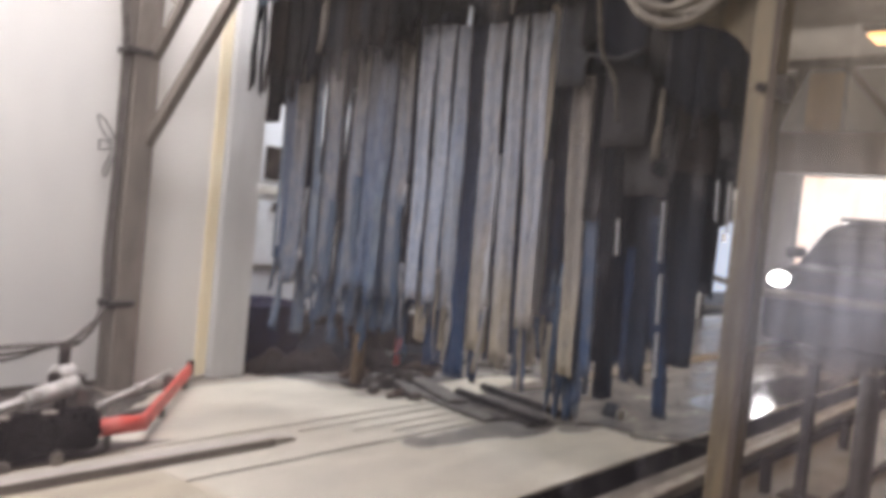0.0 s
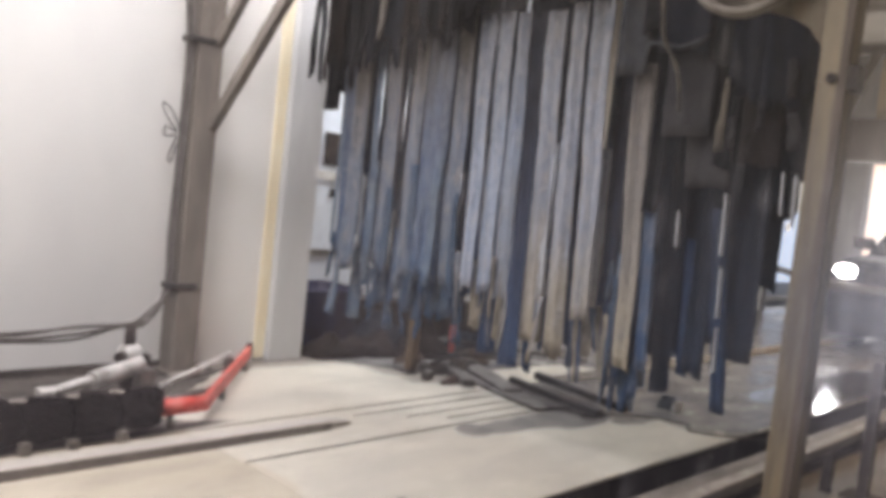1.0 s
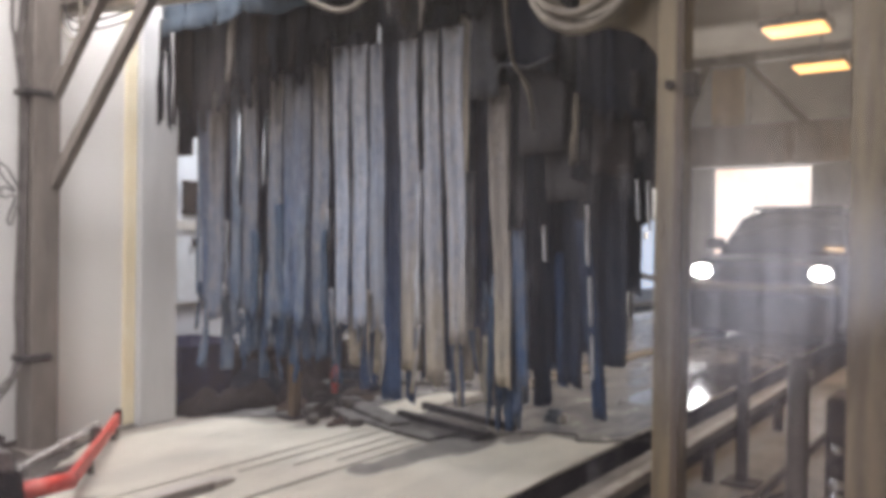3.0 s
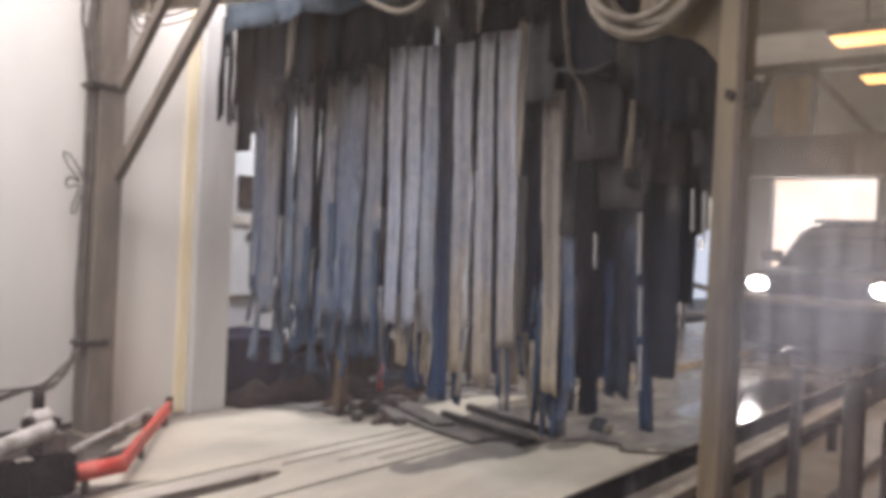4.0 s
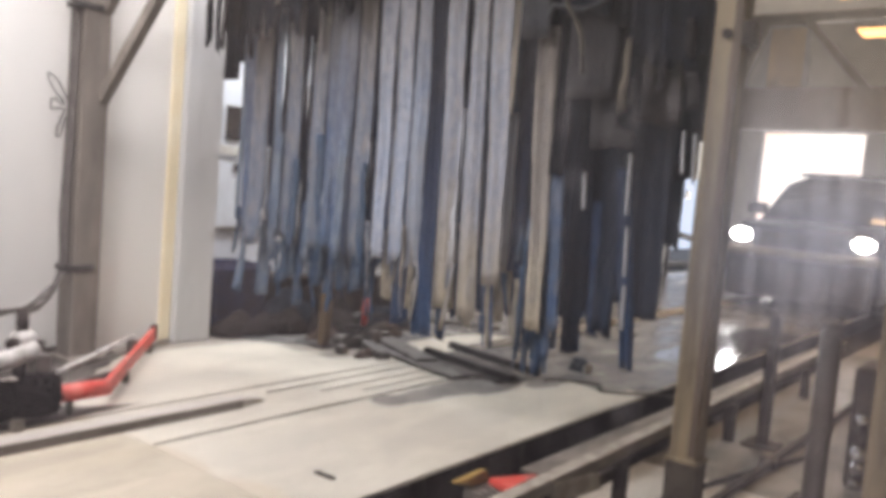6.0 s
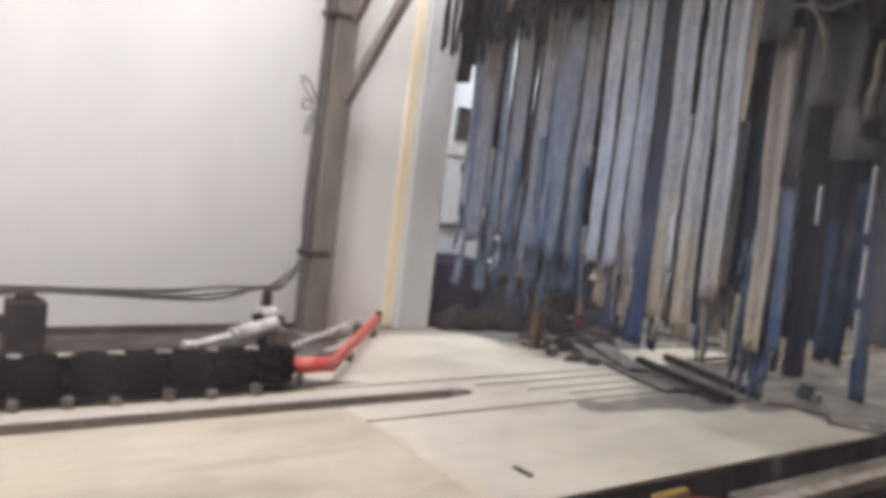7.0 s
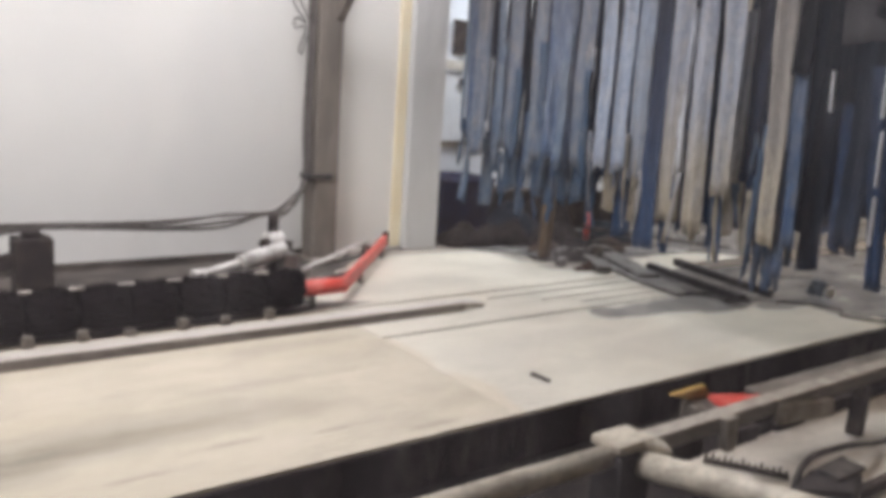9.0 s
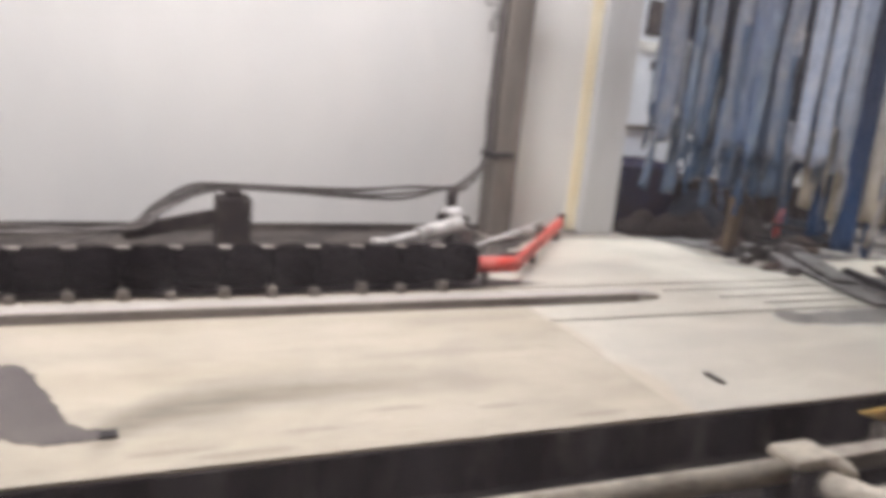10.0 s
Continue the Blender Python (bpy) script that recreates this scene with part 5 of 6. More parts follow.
for x, y, sx, h, turn in ((3.94, 3.92, 0.05, 0.06, 0.4), (4.12, 4.04, 0.09, 0.09, -0.3), (4.30, 3.97, 0.06, 0.12, 0.2), (4.46, 4.06, 0.08, 0.08, -0.5)):
    bm = boxbm(-sx, sx, -sx * 0.6, sx * 0.6, 0, h, bevel=0.012)
    rod(bm, (-sx * 1.3, 0, h * 0.6), (sx * 1.3, 0, h * 0.6), h * 0.28, 10)
    bmesh.ops.transform(bm, matrix=Matrix.Translation((x, y, 0)) @ Matrix.Rotation(turn, 4, "Z"), verts=bm.verts)
    part("bearing_block", bm, M_PLATE, wrap)
for a, b, r in (((4.0, 3.95, 0.10), (4.45, 4.0, 0.16), 0.012), ((4.15, 4.1, 0.14), (4.6, 3.85, 0.12), 0.012), ((4.4, 4.2, 0.2), (5.4, 3.6, 0.10), 0.012), ((4.62, 4.2, 0.30), (5.5, 3.2, 0.30), 0.016), ((4.2, 4.1, 0.02), (4.28, 3.95, 0.20), 0.012)):
    bm = bmesh.new()
    rod(bm, a, b, r, 8)
    part("tie_rod", bm, M_DARK, wrap)
bm = bmesh.new()
tube(bm, [(4.1, 3.0, 0.012), (4.3, 2.9, 0.03), (4.5, 2.95, 0.015), (4.4, 2.75, 0.012), (4.2, 2.8, 0.012)], 0.012, 6)
part("loose_cable", bm, M_HOSE, wrap)

bm = bmesh.new()
plan = [(4.24, 4.02), (4.15, 3.62), (4.065, 3.30), (4.02, 3.0), (4.13, 2.99), (4.24, 3.26), (4.38, 3.55), (4.50, 3.95)]
for z in (0.004, 0.022):
    bm.faces.new([bm.verts.new((*p, z)) for p in plan])
bm.verts.ensure_lookup_table()
for k in range(8):
    n = (k + 1) % 8
    bm.faces.new((bm.verts[k], bm.verts[n], bm.verts[8 + n], bm.verts[8 + k]))
part("cover_plate", bm, M_PLATE, wrap, "grimy grey cover plate")

redpost = thing("red_marker_post", (4.5, 4.25, 0), "short red marker post on the deck", "post")
bm = bmesh.new()
rod(bm, (4.5, 4.25, 0), (4.5, 4.25, 0.30), 0.02)
part("pole", bm, M_RED, redpost)

bin_ = thing("storage_bin", (3.90, 5.2, 0), "dark navy plastic bin with a sagging black liner", "bin")
bm = bmesh.new()
rings = []
for z, g in ((0.004, -0.03), (0.02, -0.01), (0.42, 0.02), (0.455, 0.035), (0.47, 0.03), (0.468, 0.0), (0.40, -0.03)):
    x0, x1, y0, y1, c = 3.60 - g, 4.14 + g, 4.96 - g, 5.46 + g, 0.05
    rings.append([bm.verts.new((x, y, z)) for x, y in ((x0 + c, y0), (x1 - c, y0), (x1, y0 + c), (x1, y1 - c), (x1 - c, y1), (x0 + c, y1), (x0, y1 - c), (x0, y0 + c))])
for a, b in zip(rings, rings[1:]):
    for k in range(8):
        bm.faces.new((a[k], a[(k + 1) % 8], b[(k + 1) % 8], b[k]))
bm.faces.new(rings[0])
bm.faces.new(rings[-1])
part("tub", bm, M_BLUE, bin_)


def heap(x, y, rx, ry, h, seed, mat, label, z0=0.004):
    """A slumped heap of wet rags: a low mound with creases, lumps and a straggling outline."""
    bm = bmesh.new()
    n, rings = 40, []
    for i in range(15):
        t = i / 14
        ring_ = []
        for k in range(n):
            a = k * math.tau / n
            px, py = math.cos(a), math.sin(a)
            out = 1 + 0.45 * noise.noise((px * 1.3 + seed, py * 1.3, 0.0)) + 0.22 * noise.noise((px * 4 + seed, py * 4, 2.0))
            qx, qy = x + rx * out * t * px, y + ry * out * t * py
            body = (1 - t ** 2.2) * (0.62 + 0.5 * noise.noise((qx * 3.5 + seed, qy * 3.5, 1.0)) + 0.22 * noise.noise((qx * 9, qy * 9, seed)))
            crease = 0.22 * (1 - t) ** 0.3 * abs(noise.noise((qx * 21, qy * 21, seed + 5.0)))
            ring_.append(bm.verts.new((qx, qy, z0 + max(0.0, h * (body + crease)) if i < 14 else z0)))
        rings.append(ring_)
    for p, q in zip(rings, rings[1:]):
        for k in range(n):
            bm.faces.new((p[k], p[(k + 1) % n], q[(k + 1) % n], q[k])).smooth = True
    bm.faces.new(rings[-1][::-1])
    bmesh.ops.remove_doubles(bm, verts=bm.verts, dist=0.0004)
    return thing("rag_heap", (x, y, 0), label, "rags", "rag heaps", bm=bm, mat=mat)


for x, y, rx, ry, h, seed, mat, label in (
        (3.72, 4.80, 0.26, 0.16, 0.20, 3, M_BROWN, "slumped dark brown rags on the recess floor"),
        (4.05, 4.74, 0.34, 0.20, 0.26, 5, M_BROWN, "slumped dark brown rags on the recess floor"),
        (4.30, 4.92, 0.30, 0.22, 0.34, 8, M_INK, "crumpled navy rags heaped on the recess floor"),
        (4.52, 4.60, 0.30, 0.18, 0.22, 11, M_BROWN, "slumped dark brown rags on the recess floor"),
        (4.72, 4.95, 0.30, 0.2, 0.42, 14, M_BROWN, "tall dark heap of wet brown rags"),
        (5.05, 4.55, 0.26, 0.18, 0.20, 17, M_INK, "crumpled navy rags heaped on the recess floor"),
        (4.42, 4.28, 0.16, 0.12, 0.12, 21, M_BROWN, "small brown rag bundle beside the marker post"),
        (4.24, 4.38, 0.20, 0.08, 0.09, 24, M_RAG, "soiled brown rags strewn beside the roller frame"),
        (4.66, 4.22, 0.24, 0.10, 0.13, 27, M_RAG, "soiled brown rags strewn beside the roller frame"),
        (4.08, 3.76, 0.15, 0.06, 0.06, 31, M_RAG, "flat scrap of soiled brown rag on the slab")):
    heap(x, y, rx, ry, h, seed, mat, label)
for x, y, s, h in ((4.50, 5.20, 0.22, 0.34), (5.3, 5.25, 0.22, 0.30), (5.7, 5.15, 0.18, 0.28), (6.2, 5.2, 0.25, 0.18)):
    crate = thing("equipment_box", (x, y, 0), "dark grimy equipment box on the recess floor", "box", "equipment boxes")
    part("case", boxbm(x - s, x + s, y - s * 0.8, y + s * 0.8, 0, h, bevel=0.012), M_DARK, crate)
    part("lid", boxbm(x - s * 1.03, x + s * 1.03, y - s * 0.83, y + s * 0.83, h, h + 0.02, bevel=0.004), M_DARK, crate)

win = thing("control_panel", (4.2, 5.6, 0.7), "white wall cabinet with a dark screen and pale ledge", "panel")
part("screen", boxbm(4.10, 4.34, 5.575, 5.598, 1.44, 1.72, bevel=0.006), M_DARK, win)
part("ledge", boxbm(4.02, 4.42, 5.565, 5.598, 1.31, 1.39, bevel=0.006), M_TAB, win)
part("door", boxbm(4.04, 4.272, 5.582, 5.598, 0.72, 1.27, bevel=0.006), M_CABINET, win)
part("door", boxbm(4.284, 4.58, 5.582, 5.598, 0.72, 1.27, bevel=0.006), M_CABINET, win)
part("handle", boxbm(4.19, 4.235, 5.562, 5.582, 1.17, 1.25, bevel=0.006), M_DARK, win)
part("bottom_rail", boxbm(4.03, 4.60, 5.580, 5.598, 0.675, 0.715, bevel=0.004), M_STEEL, win)


# ---- near rail ----
rail = thing("guide_rail", (2.0, 1.55, -0.18), "chipped dirty white tubular guide rail beside the deck", "rail")
bm = bmesh.new()
rod(bm, (-2.0, 1.56, 0.08), (1.88, 1.54, 0.08), 0.037, 16)
part("pipe", bm, M_PIPE, rail)
bm = bmesh.new()
box(bm, 1.845, 1.985, 1.475, 1.595, -0.10, 0.095, 0.008)
block = part("corner_block", bm, M_BAR, rail, "black grimy corner block")
bm = bmesh.new()
box(bm, 1.838, 2.00, 1.482, 1.605, 0.100, 0.135, 0.015)
beam(bm, (1.96, 1.53, 0.125), (2.05, 1.47, 0.085), 0.085, 0.03, bevel=0.012)
part("cap", bm, M_PIPE, block, "chipped cream cap")
bm = bmesh.new()
beam(bm, (1.98, 1.545, 0.076), (8.0, 1.60, 0.076), 0.05, 0.052)
part("box_rail", bm, M_RAIL, rail)
bm = bmesh.new()
beam(bm, (1.98, 1.548, 0.105), (8.0, 1.603, 0.105), 0.062, 0.010, bevel=0.003)
part("top_strip", bm, M_BRACKET, rail)
for a, b in ((2.13, 2.33), (2.57, 2.72), (2.83, 3.04), (3.24, 3.47)):
    part("under_plate", beam(bmesh.new(), (a, 1.575 if a > 2.5 else 1.545, -0.028 if a > 2.5 else 0.0), (b, 1.585 if a > 2.5 else 1.55, -0.034 if a > 2.5 else 0.0), 0.03, 0.055), M_DARK, rail)
bm = bmesh.new()
rod(bm, (1.95, 1.495, 0.055), (2.58, 0.385, 0.02), 0.043, 16)
part("stay", bm, M_PIPE, rail)
for x in (-1.2, 0.4, 1.9, 3.42, 4.9, 6.6):
    bm = bmesh.new()
    box(bm, x - 0.025, x + 0.025, 1.52, 1.58, -0.18, 0.045, 0.006)
    part("leg", bm, M_DARK, rail)
part("bracket", prism(bmesh.new(), [(2.385, 0.108), (2.462, 0.108), (2.464, -0.02), (2.418, -0.02)], 1.495, 1.53), M_BRACKET, rail)
part("side_plate", prism(bmesh.new(), [(2.74, 0.095), (3.12, 0.052), (3.15, -0.026), (2.76, 0.008)], 1.51, 1.54), M_BRACKET, rail, "wide worn side plate")
scraper = thing("yellow_scraper", (2.78, 1.91, -0.18), "ochre plastic scraper blade on a dark block beside the deck", "scraper")
part("blade", prism(bmesh.new(), [(2.664, -0.012), (2.889, -0.003), (2.925, -0.064), (2.786, -0.053)], 1.93, 1.965, bevel=0.006), M_ORANGE, scraper)
part("block", boxbm(2.77, 2.91, 1.895, 1.965, -0.18, -0.062, bevel=0.012), M_FOOT, scraper)
for k in range(3):
    part("slat", beam(bmesh.new(), (2.74 + 0.045 * k, 1.90, -0.052), (2.79 + 0.045 * k, 1.79, -0.085), 0.016, 0.008, bevel=0.002), M_TABDULL, scraper, "dirty white slat")
wedge = thing("red_wedge", (2.95, 1.80, -0.18), "flat red plastic wedge on a dark block beside the deck", "wedge")
part("body", prism(bmesh.new(), [(2.872, 1.915), (3.005, 1.847), (3.098, 1.794), (2.936, 1.772), (2.846, 1.770), (2.845, 1.841)], -0.058, -0.028, "z", 0.008), M_RED, wedge)
part("block", boxbm(2.865, 3.02, 1.785, 1.84, -0.18, -0.058, bevel=0.008), M_DARK, wedge)
ledge = thing("gutter_ledge", (5.0, 1.84, -0.18), "dirty grey-brown channel rail between deck and guide rail", "rail")
part("web", boxbm(3.11, 9.0, 1.80, 1.86, -0.176, -0.055, bevel=0.006), M_DARK, ledge)
part("top_flange", boxbm(3.11, 9.0, 1.765, 1.895, -0.055, -0.035, bevel=0.006), M_RAIL, ledge)
part("lip", boxbm(3.11, 9.0, 1.755, 1.765, -0.075, -0.03, bevel=0.003), M_RUSTY, ledge, "brown worn lip")
rail2 = thing("lower_rail", (4.0, 1.25, -0.18), "dark low drain rail on the wet near floor", "rail")
bm = bmesh.new()
beam(bm, (2.5, 1.237, -0.15), (8.0, 1.18, -0.15), 0.035, 0.035)
part("bar", bm, M_DARK, rail2)
for x in (3.4, 4.6, 5.8, 7.2):
    part("block", boxbm(x - 0.04, x + 0.04, 1.17, 1.27, -0.18, -0.13, bevel=0.008), M_DARK, rail2)
loop = thing("floor_hose", (2.9, 1.35, -0.18), "black hose lying along the near floor", "hose")
bm = bmesh.new()
tube(bm, [(2.1, 0.95, -0.166), (2.35, 1.18, -0.16), (2.52, 1.30, -0.12), (2.72, 1.37, -0.06), (2.95, 1.37, -0.06), (3.12, 1.38, -0.09), (3.3, 1.40, -0.13), (3.7, 1.40, -0.165), (4.2, 1.30, -0.166), (5.0, 1.1, -0.166)], 0.013, 8)
part("tube", bm, M_HOSE, loop)
pump = thing("floor_pump", (2.86, 1.29, -0.18), "dark grimy pump box on the near floor", "pump")
part("case", prism(bmesh.new(), [(2.47, 1.29), (2.70, 1.355), (2.95, 1.365), (2.885, 1.25), (2.66, 1.15)], -0.18, -0.075, "z", 0.018), M_BAR, pump)
part("lid", boxbm(2.68, 2.86, 1.23, 1.32, -0.075, -0.055, bevel=0.008), M_HOSE, pump)
comb = thing("bristle_comb", (2.64, 1.55, -0.18), "short black bristle comb standing on the near floor", "brush")
part("rail", beam(bmesh.new(), (2.588, 1.70, -0.172), (2.76, 1.45, -0.172), 0.03, 0.014, bevel=0.002), M_DARK, comb)
for k in range(14):
    t = (k + 0.5) / 14
    x, y = 2.588 + 0.172 * t, 1.70 - 0.25 * t
    part("tuft", boxbm(x - 0.004, x + 0.004, y - 0.003, y + 0.003, -0.168, -0.143 + 0.006 * math.sin(k * 2.3)), M_BRUSH, comb)
cable = thing("loose_cable", (4.65, 2.2, 0), "thin black cable curling over the deck edge", "cable")
bm = bmesh.new()
tube(bm, [(4.50, 2.62, 0.012), (4.57, 2.60, 0.02), (4.74, 2.36, 0.014), (4.61, 2.29, 0.012), (4.63, 2.2, 0.014), (4.70, 2.12, 0.012), (4.85, 2.035, 0.0), (5.3, 2.0, -0.08), (5.6, 1.9, -0.16)], 0.0065, 7)
part("wire", bm, M_HOSE, cable)
scrap = thing("blue_rag", (5.1, 2.7, 0.004), "blue cloth rag with a pale edge on the wet deck", "rag")
bm = bmesh.new()
for k in range(5):
    box(bm, 4.98 + 0.02 * k, 5.02 + 0.02 * k, 2.60 + 0.01 * k, 2.72 - 0.004 * k, 0.004, 0.03 + 0.03 * (k % 3), 0.006)
part("folds", bm, M_TEAL, scrap)
part("pale_edge", boxbm(4.975, 5.06, 2.575, 2.598, 0.004, 0.06, bevel=0.005), M_TAB, scrap)
plug = thing("drain_plug", (0.06, 2.29, 0), "small black rubber drain plug in the deck", "plug", bm=boxbm(0.035, 0.085, 2.265, 2.312, 0.0, 0.012, bevel=0.004), mat=M_BAR)
thing("debris_flake", (2.30, 2.31, 0), "small dark rubber scrap on the pale deck", "debris", bm=beam(bmesh.new(), (2.277, 2.358, 0.005), (2.281, 2.254, 0.005), 0.026, 0.009), mat=M_DARK)

ring = thing("hose_coil", (2.55, 1.30, 2.19), "soiled beige coiled hose hung beside the gantry post", "hose")
for k, (r, dx, dz) in enumerate(((0.195, 0.0, 0.0), (0.175, 0.03, 0.012), (0.205, -0.03, -0.006), (0.185, -0.05, 0.02), (0.215, 0.015, 0.008))):
    bm = bmesh.new()
    pts = [(2.53 + dx, 1.235 + 0.008 * k + r * math.cos(a), 2.185 + dz + r * 1.03 * math.sin(a)) for a in [j * math.tau / 24 for j in range(25)]]
    tube(bm, pts, 0.015, 7, smooth=False)
    part("loop", bm, M_HOSE_PALE, ring)


# ---- far end ----
def lamp_fixture(name, x, y, z, sx, sy, mat, label):
    f = thing(name, (x, y, z), label, "ceiling light", "ceiling lights")
    part("frame", boxbm(x - sx / 2 - 0.04, x + sx / 2 + 0.04, y - sy / 2 - 0.04, y + sy / 2 + 0.04, z, z + 0.08, bevel=0.01), M_STEEL, f)
    part("diffuser", boxbm(x - sx / 2, x + sx / 2, y - sy / 2, y + sy / 2, z - 0.03, z, bevel=0.01), mat, f)
    bm = bmesh.new()
    rod(bm, (x, y, z + 0.08), (x, y, 4.8), 0.012, 6)
    part("hanger", bm, M_STEEL, f)
    return f


for ax, ay in ((8.98, 1.98), (11.0, 2.12)):
    lamp_fixture("ceiling_light", ax, ay, 3.52, 0.40, 0.58, M_AMBER, "glowing amber ceiling light")
# fixtures for the added lamps, all out of view
for tx, ty, watts in TUBES:
    lamp_fixture("ceiling_light", tx, ty, 3.64, 1.8, 0.7, M_TUBE, "white tube ceiling light added out of view")
lamp_fixture("ceiling_light", 5.3, 4.9, 3.66, 1.2, 0.3, M_TUBE, "white tube ceiling light added out of view")

truss = thing("roof_truss", (13.0, 3.0, 3.0), "brown steel roof truss across the tunnel end", "truss")
part("lower_chord", beam(bmesh.new(), (13.5, -1.2, 2.88), (13.5, 5.6, 2.88), 0.2, 0.66), M_POST, truss)
part("upper_chord", beam(bmesh.new(), (13.5, -1.2, 4.3), (13.5, 5.6, 4.3), 0.15, 0.15), M_POST, truss)
for y0, y1 in ((4.75, 4.35), (2.75, 3.72), (1.2, 0.2)):
    part("diagonal", beam(bmesh.new(), (13.5, y0, 3.15), (13.5, y1, 4.25), 0.12, 0.12), M_POST, truss)
part("board", boxbm(13.61, 13.65, 3.72, 4.30, 3.15, 4.19, bevel=0.004), M_CARD, truss, "cream board panel")
part("batten", boxbm(13.575, 13.61, 3.66, 3.75, 3.15, 4.19, bevel=0.004), M_TAB, truss)
setting("backdrop", boxbm(45, 45.2, -25, 45, -1, 22), M_HAZE, "bright hazy street beyond the doorway")

bollard = thing("bollard", (4.2, 0.905, -0.18), "dull brown-grey pipe bollard on the wet near floor", "bollard")
bm = bmesh.new()
rod(bm, (4.2, 0.905, -0.168), (4.2, 0.905, 0.70), 0.05, 18)
part("tube", bm, M_BOLLARD, bollard)
bm = bmesh.new()
tube(bm, [(4.2, 0.905, 0.70), (4.2, 0.905, 0.715), (4.2, 0.905, 0.725)], [0.052, 0.045, 0.02], 18, smooth=False)
part("cap", bm, M_BOLLARD, bollard)
bm = bmesh.new()
plate(bm, 4.2, 0.905, -0.18, 0.2, 0.012)
part("base_plate", bm, M_DARK, bollard)
valve_box = thing("wet_pump_unit", (4.75, 0.77, -0.18), "dark wet pump unit with shiny knobs on the near floor", "pump")
part("case", boxbm(4.60, 4.95, 0.70, 0.86, -0.18, 0.46, bevel=0.03), M_DARK, valve_box)
for z, r in ((0.20, 0.032), (0.02, 0.042), (-0.05, 0.036), (-0.14, 0.028)):
    bm = bmesh.new()
    tube(bm, [(4.605, 0.79, z), (4.56, 0.79, z), (4.545, 0.79, z), (4.535, 0.79, z)], [r, r, r * 0.8, r * 0.3], 14, smooth=False)
    part("knob", bm, M_CHROME, valve_box, "shiny metal knob")
leg = thing("side_stand", (5.0, 1.37, -0.18), "thin dark upright stand on the wet floor", "stand")
part("upright", boxbm(4.97, 5.03, 1.35, 1.41, -0.17, 0.62, bevel=0.005), M_DARK, leg)
bm = bmesh.new()
plate(bm, 5.0, 1.38, -0.18, 0.2)
part("base_plate", bm, M_DARK, leg)

barrier = thing("side_barrier", (14.1, 5.5, 0), "dark sloping bar across the low side opening", "barrier")
part("bar", beam(bmesh.new(), (13.2, 5.52, 0.76), (14.9, 5.52, 0.56), 0.05, 0.11), M_DARK, barrier)
part("low_bar", beam(bmesh.new(), (13.2, 5.52, 0.20), (14.9, 5.52, 0.18), 0.05, 0.07), M_DARK, barrier)
for x in (13.25, 14.85):
    part("upright", boxbm(x - 0.03, x + 0.03, 5.49, 5.55, 0.0, 0.72, bevel=0.004), M_DARK, barrier)
tag = thing("hanging_tag", (14.22, 5.66, 1.32), "small grey tag hanging in the side opening", "tag", bm=boxbm(14.12, 14.30, 5.64, 5.66, 1.34, 1.50, bevel=0.004), mat=M_STEEL)

# ---- waiting car ----
def loft(bm, sections):
    rings = [[bm.verts.new(p) for p in s] for s in sections]
    n = len(rings[0])
    for a, b in zip(rings, rings[1:]):
        for k in range(n):
            f = bm.faces.new((a[k], a[(k + 1) % n], b[(k + 1) % n], b[k]))
            f.smooth = True
    bm.faces.new(rings[0])
    bm.faces.new(rings[-1][::-1])
    return bm


cx, cy = 10.75, 2.76


def car_section(x, hw, z0, z1, top, corner=0.12):
    pts = []
    for y, z in ((-hw + 0.06, z0), (-hw, z0 + corner), (-hw, z1 - corner), (-hw * top, z1 - 0.02), (0, z1), (hw * top, z1 - 0.02), (hw, z1 - corner), (hw, z0 + corner), (hw - 0.06, z0)):
        pts.append((cx + x, cy + y, z))
    return pts


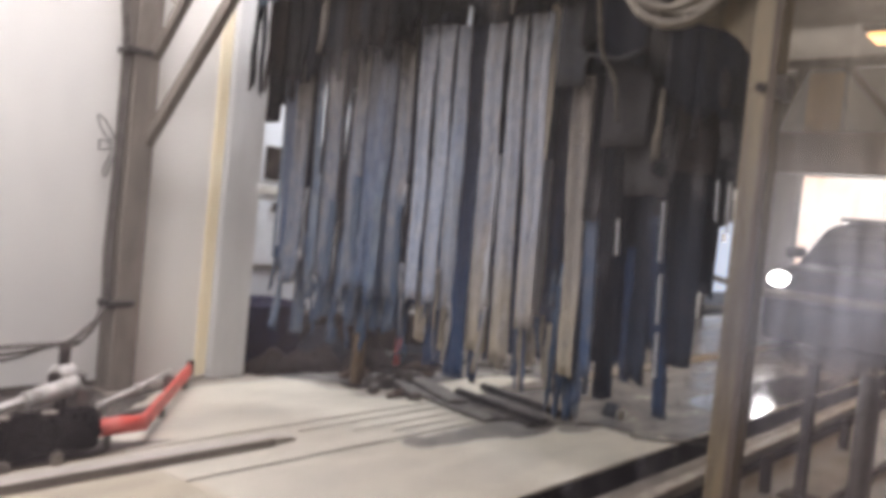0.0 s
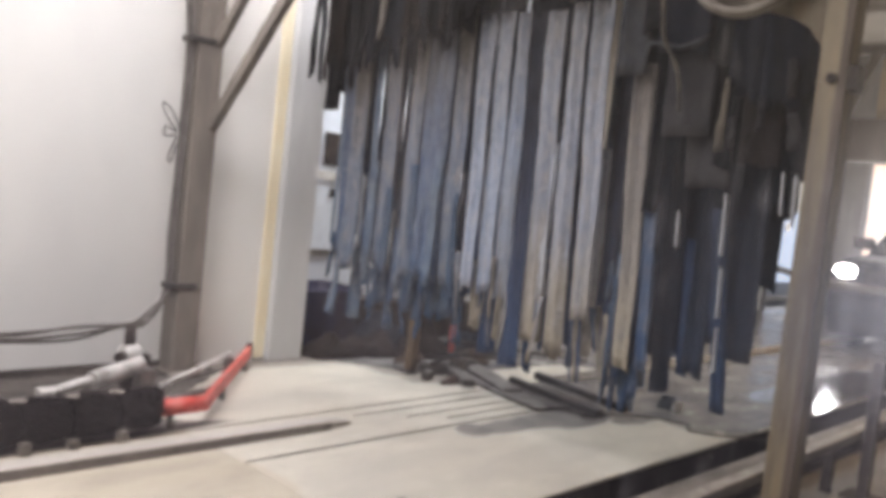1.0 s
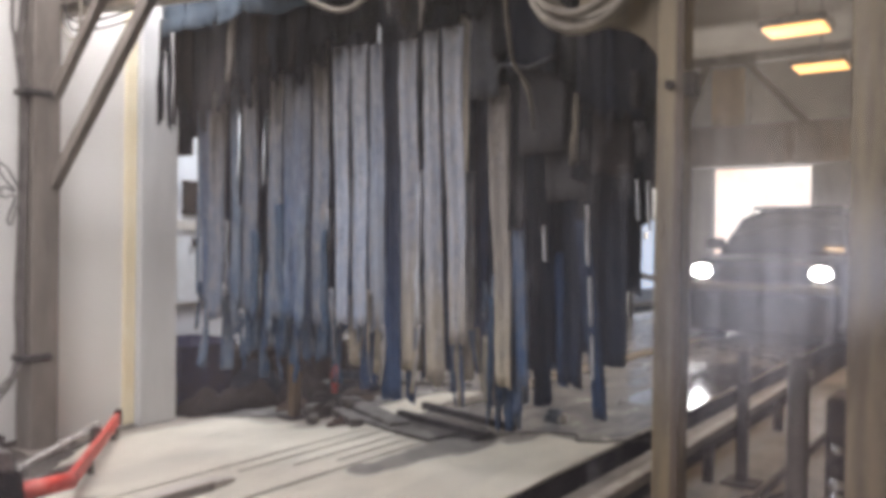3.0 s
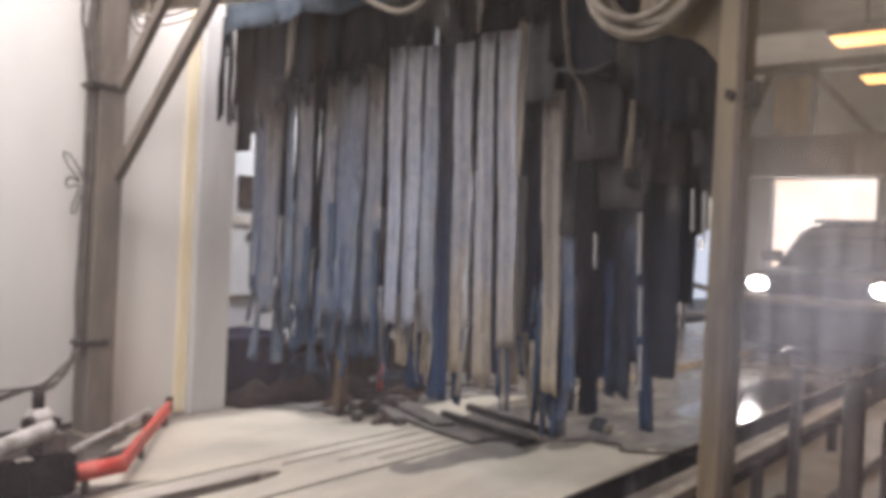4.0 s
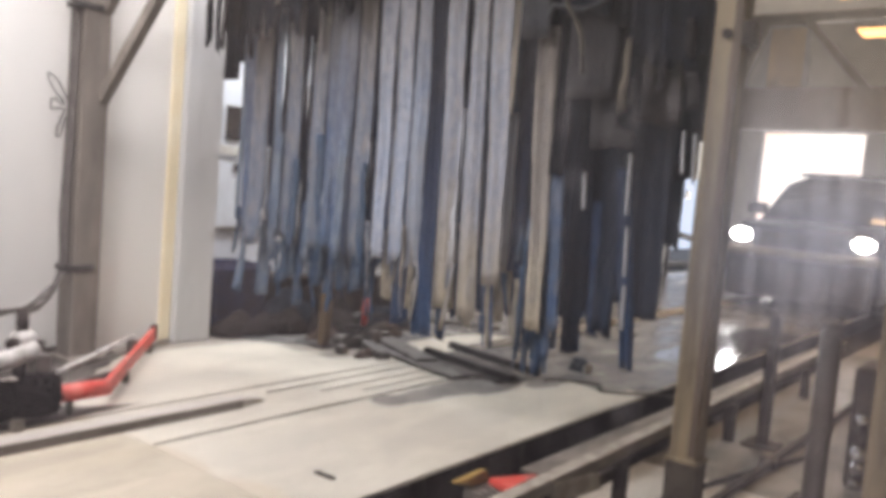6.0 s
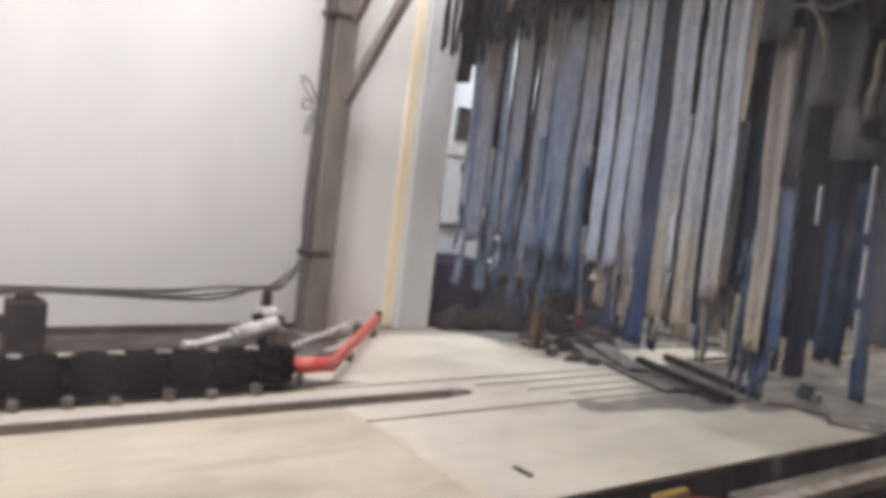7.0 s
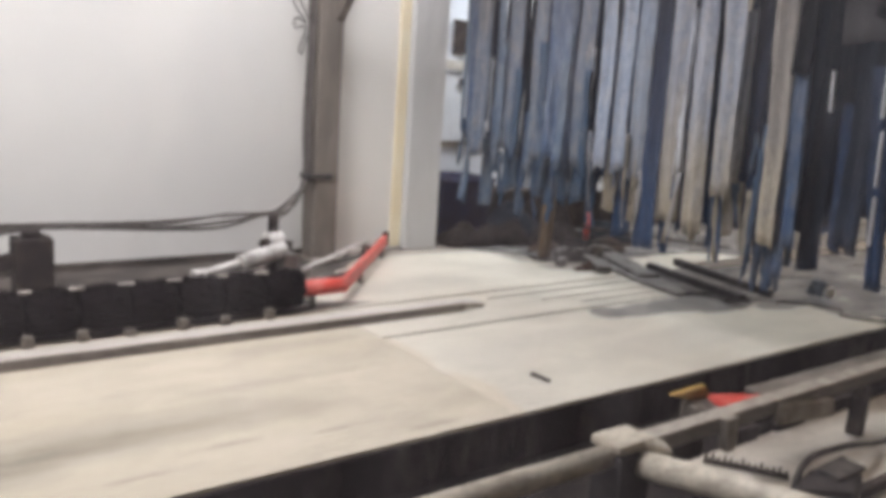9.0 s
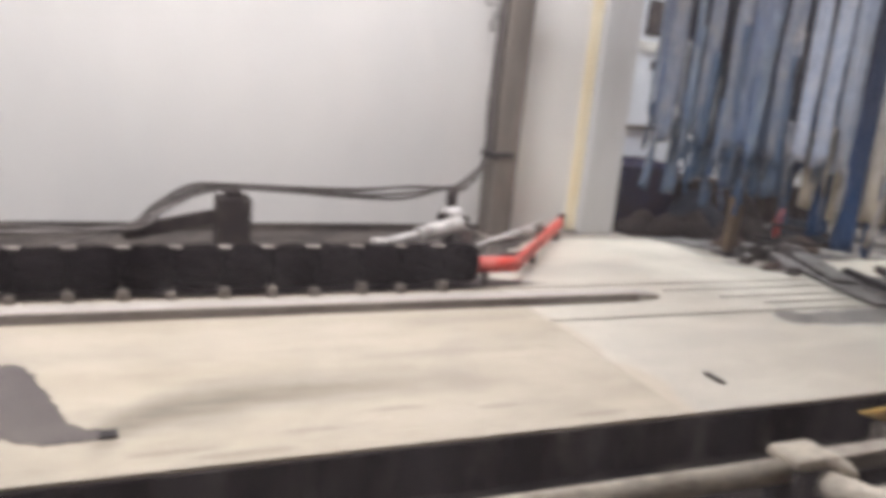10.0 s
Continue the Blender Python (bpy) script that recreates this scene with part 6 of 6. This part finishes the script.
car = thing("parked_car", (cx + 2.3, cy, 0), "dark pickup-size car with lit headlights waiting on the wet floor", "car")
part("body", loft(bmesh.new(), [car_section(0.0, 0.88, 0.26, 1.02, 0.8), car_section(0.08, 0.94, 0.22, 1.07, 0.85), car_section(0.35, 0.97, 0.20, 1.11, 0.86),
                                car_section(1.35, 0.97, 0.17, 1.16, 0.9), car_section(3.9, 0.97, 0.17, 1.18, 0.93), car_section(4.9, 0.93, 0.42, 1.12, 0.9)]), M_CARPAINT, car)
part("cabin", loft(bmesh.new(), [car_section(1.15, 0.86, 1.10, 1.14, 0.95, 0.01), car_section(1.95, 0.76, 1.12, 1.76, 0.8, 0.10), car_section(2.4, 0.75, 1.12, 1.82, 0.8, 0.10),
                                 car_section(3.9, 0.75, 1.12, 1.80, 0.8, 0.1), car_section(4.6, 0.80, 1.12, 1.2, 0.9, 0.03)]), M_GLASS, car)
part("roof_panel", boxbm(cx + 2.0, cx + 4.0, cy - 0.62, cy + 0.62, 1.80, 1.85, bevel=0.02), M_CARPAINT, car)
part("grille", boxbm(cx - 0.03, cx + 0.03, cy - 0.52, cy + 0.52, 0.79, 0.99, bevel=0.02), M_DARK, car)
part("bumper", boxbm(cx - 0.12, cx + 0.1, cy - 0.94, cy + 0.94, 0.66, 0.775, bevel=0.03), M_DULL, car, "dusty tan bumper bar")
part("valance", boxbm(cx - 0.08, cx + 0.1, cy - 0.86, cy + 0.86, 0.13, 0.655, bevel=0.04), M_DARK, car, "black lower valance")
for s in (-1, 1):
    h = part("headlight", boxbm(cx - 0.03, cx + 0.06, cy + s * 0.73 - 0.15, cy + s * 0.73 + 0.15, 0.81, 1.01, bevel=0.03), M_CHROME, car)
    bm = bmesh.new()
    bmesh.ops.create_uvsphere(bm, u_segments=16, v_segments=10, radius=0.095)
    bmesh.ops.scale(bm, vec=(0.5, 1.35, 0.85), verts=bm.verts)
    bmesh.ops.translate(bm, vec=(cx - 0.035, cy + s * 0.73, 0.915), verts=bm.verts)
    part("lit_bulb", bm, M_BEAM, h, "shining white headlight lens")
    m = part("wing_mirror", boxbm(cx + 1.35, cx + 1.5, cy + s * 1.0 - 0.13, cy + s * 1.0 + 0.13, 1.2, 1.36, bevel=0.03), M_DARK, car)
    for wx in (0.9, 3.9):
        bm = bmesh.new()
        rod(bm, (cx + wx, cy + s * 0.72, 0.37), (cx + wx, cy + s * 0.98, 0.37), 0.37, 28)
        w = part("wheel", bm, M_TYRE, car)
        bm = bmesh.new()
        rod(bm, (cx + wx, cy + s * 0.98, 0.37), (cx + wx, cy + s * 0.99, 0.37), 0.22, 20)
        part("rim", bm, M_CHROME, w)
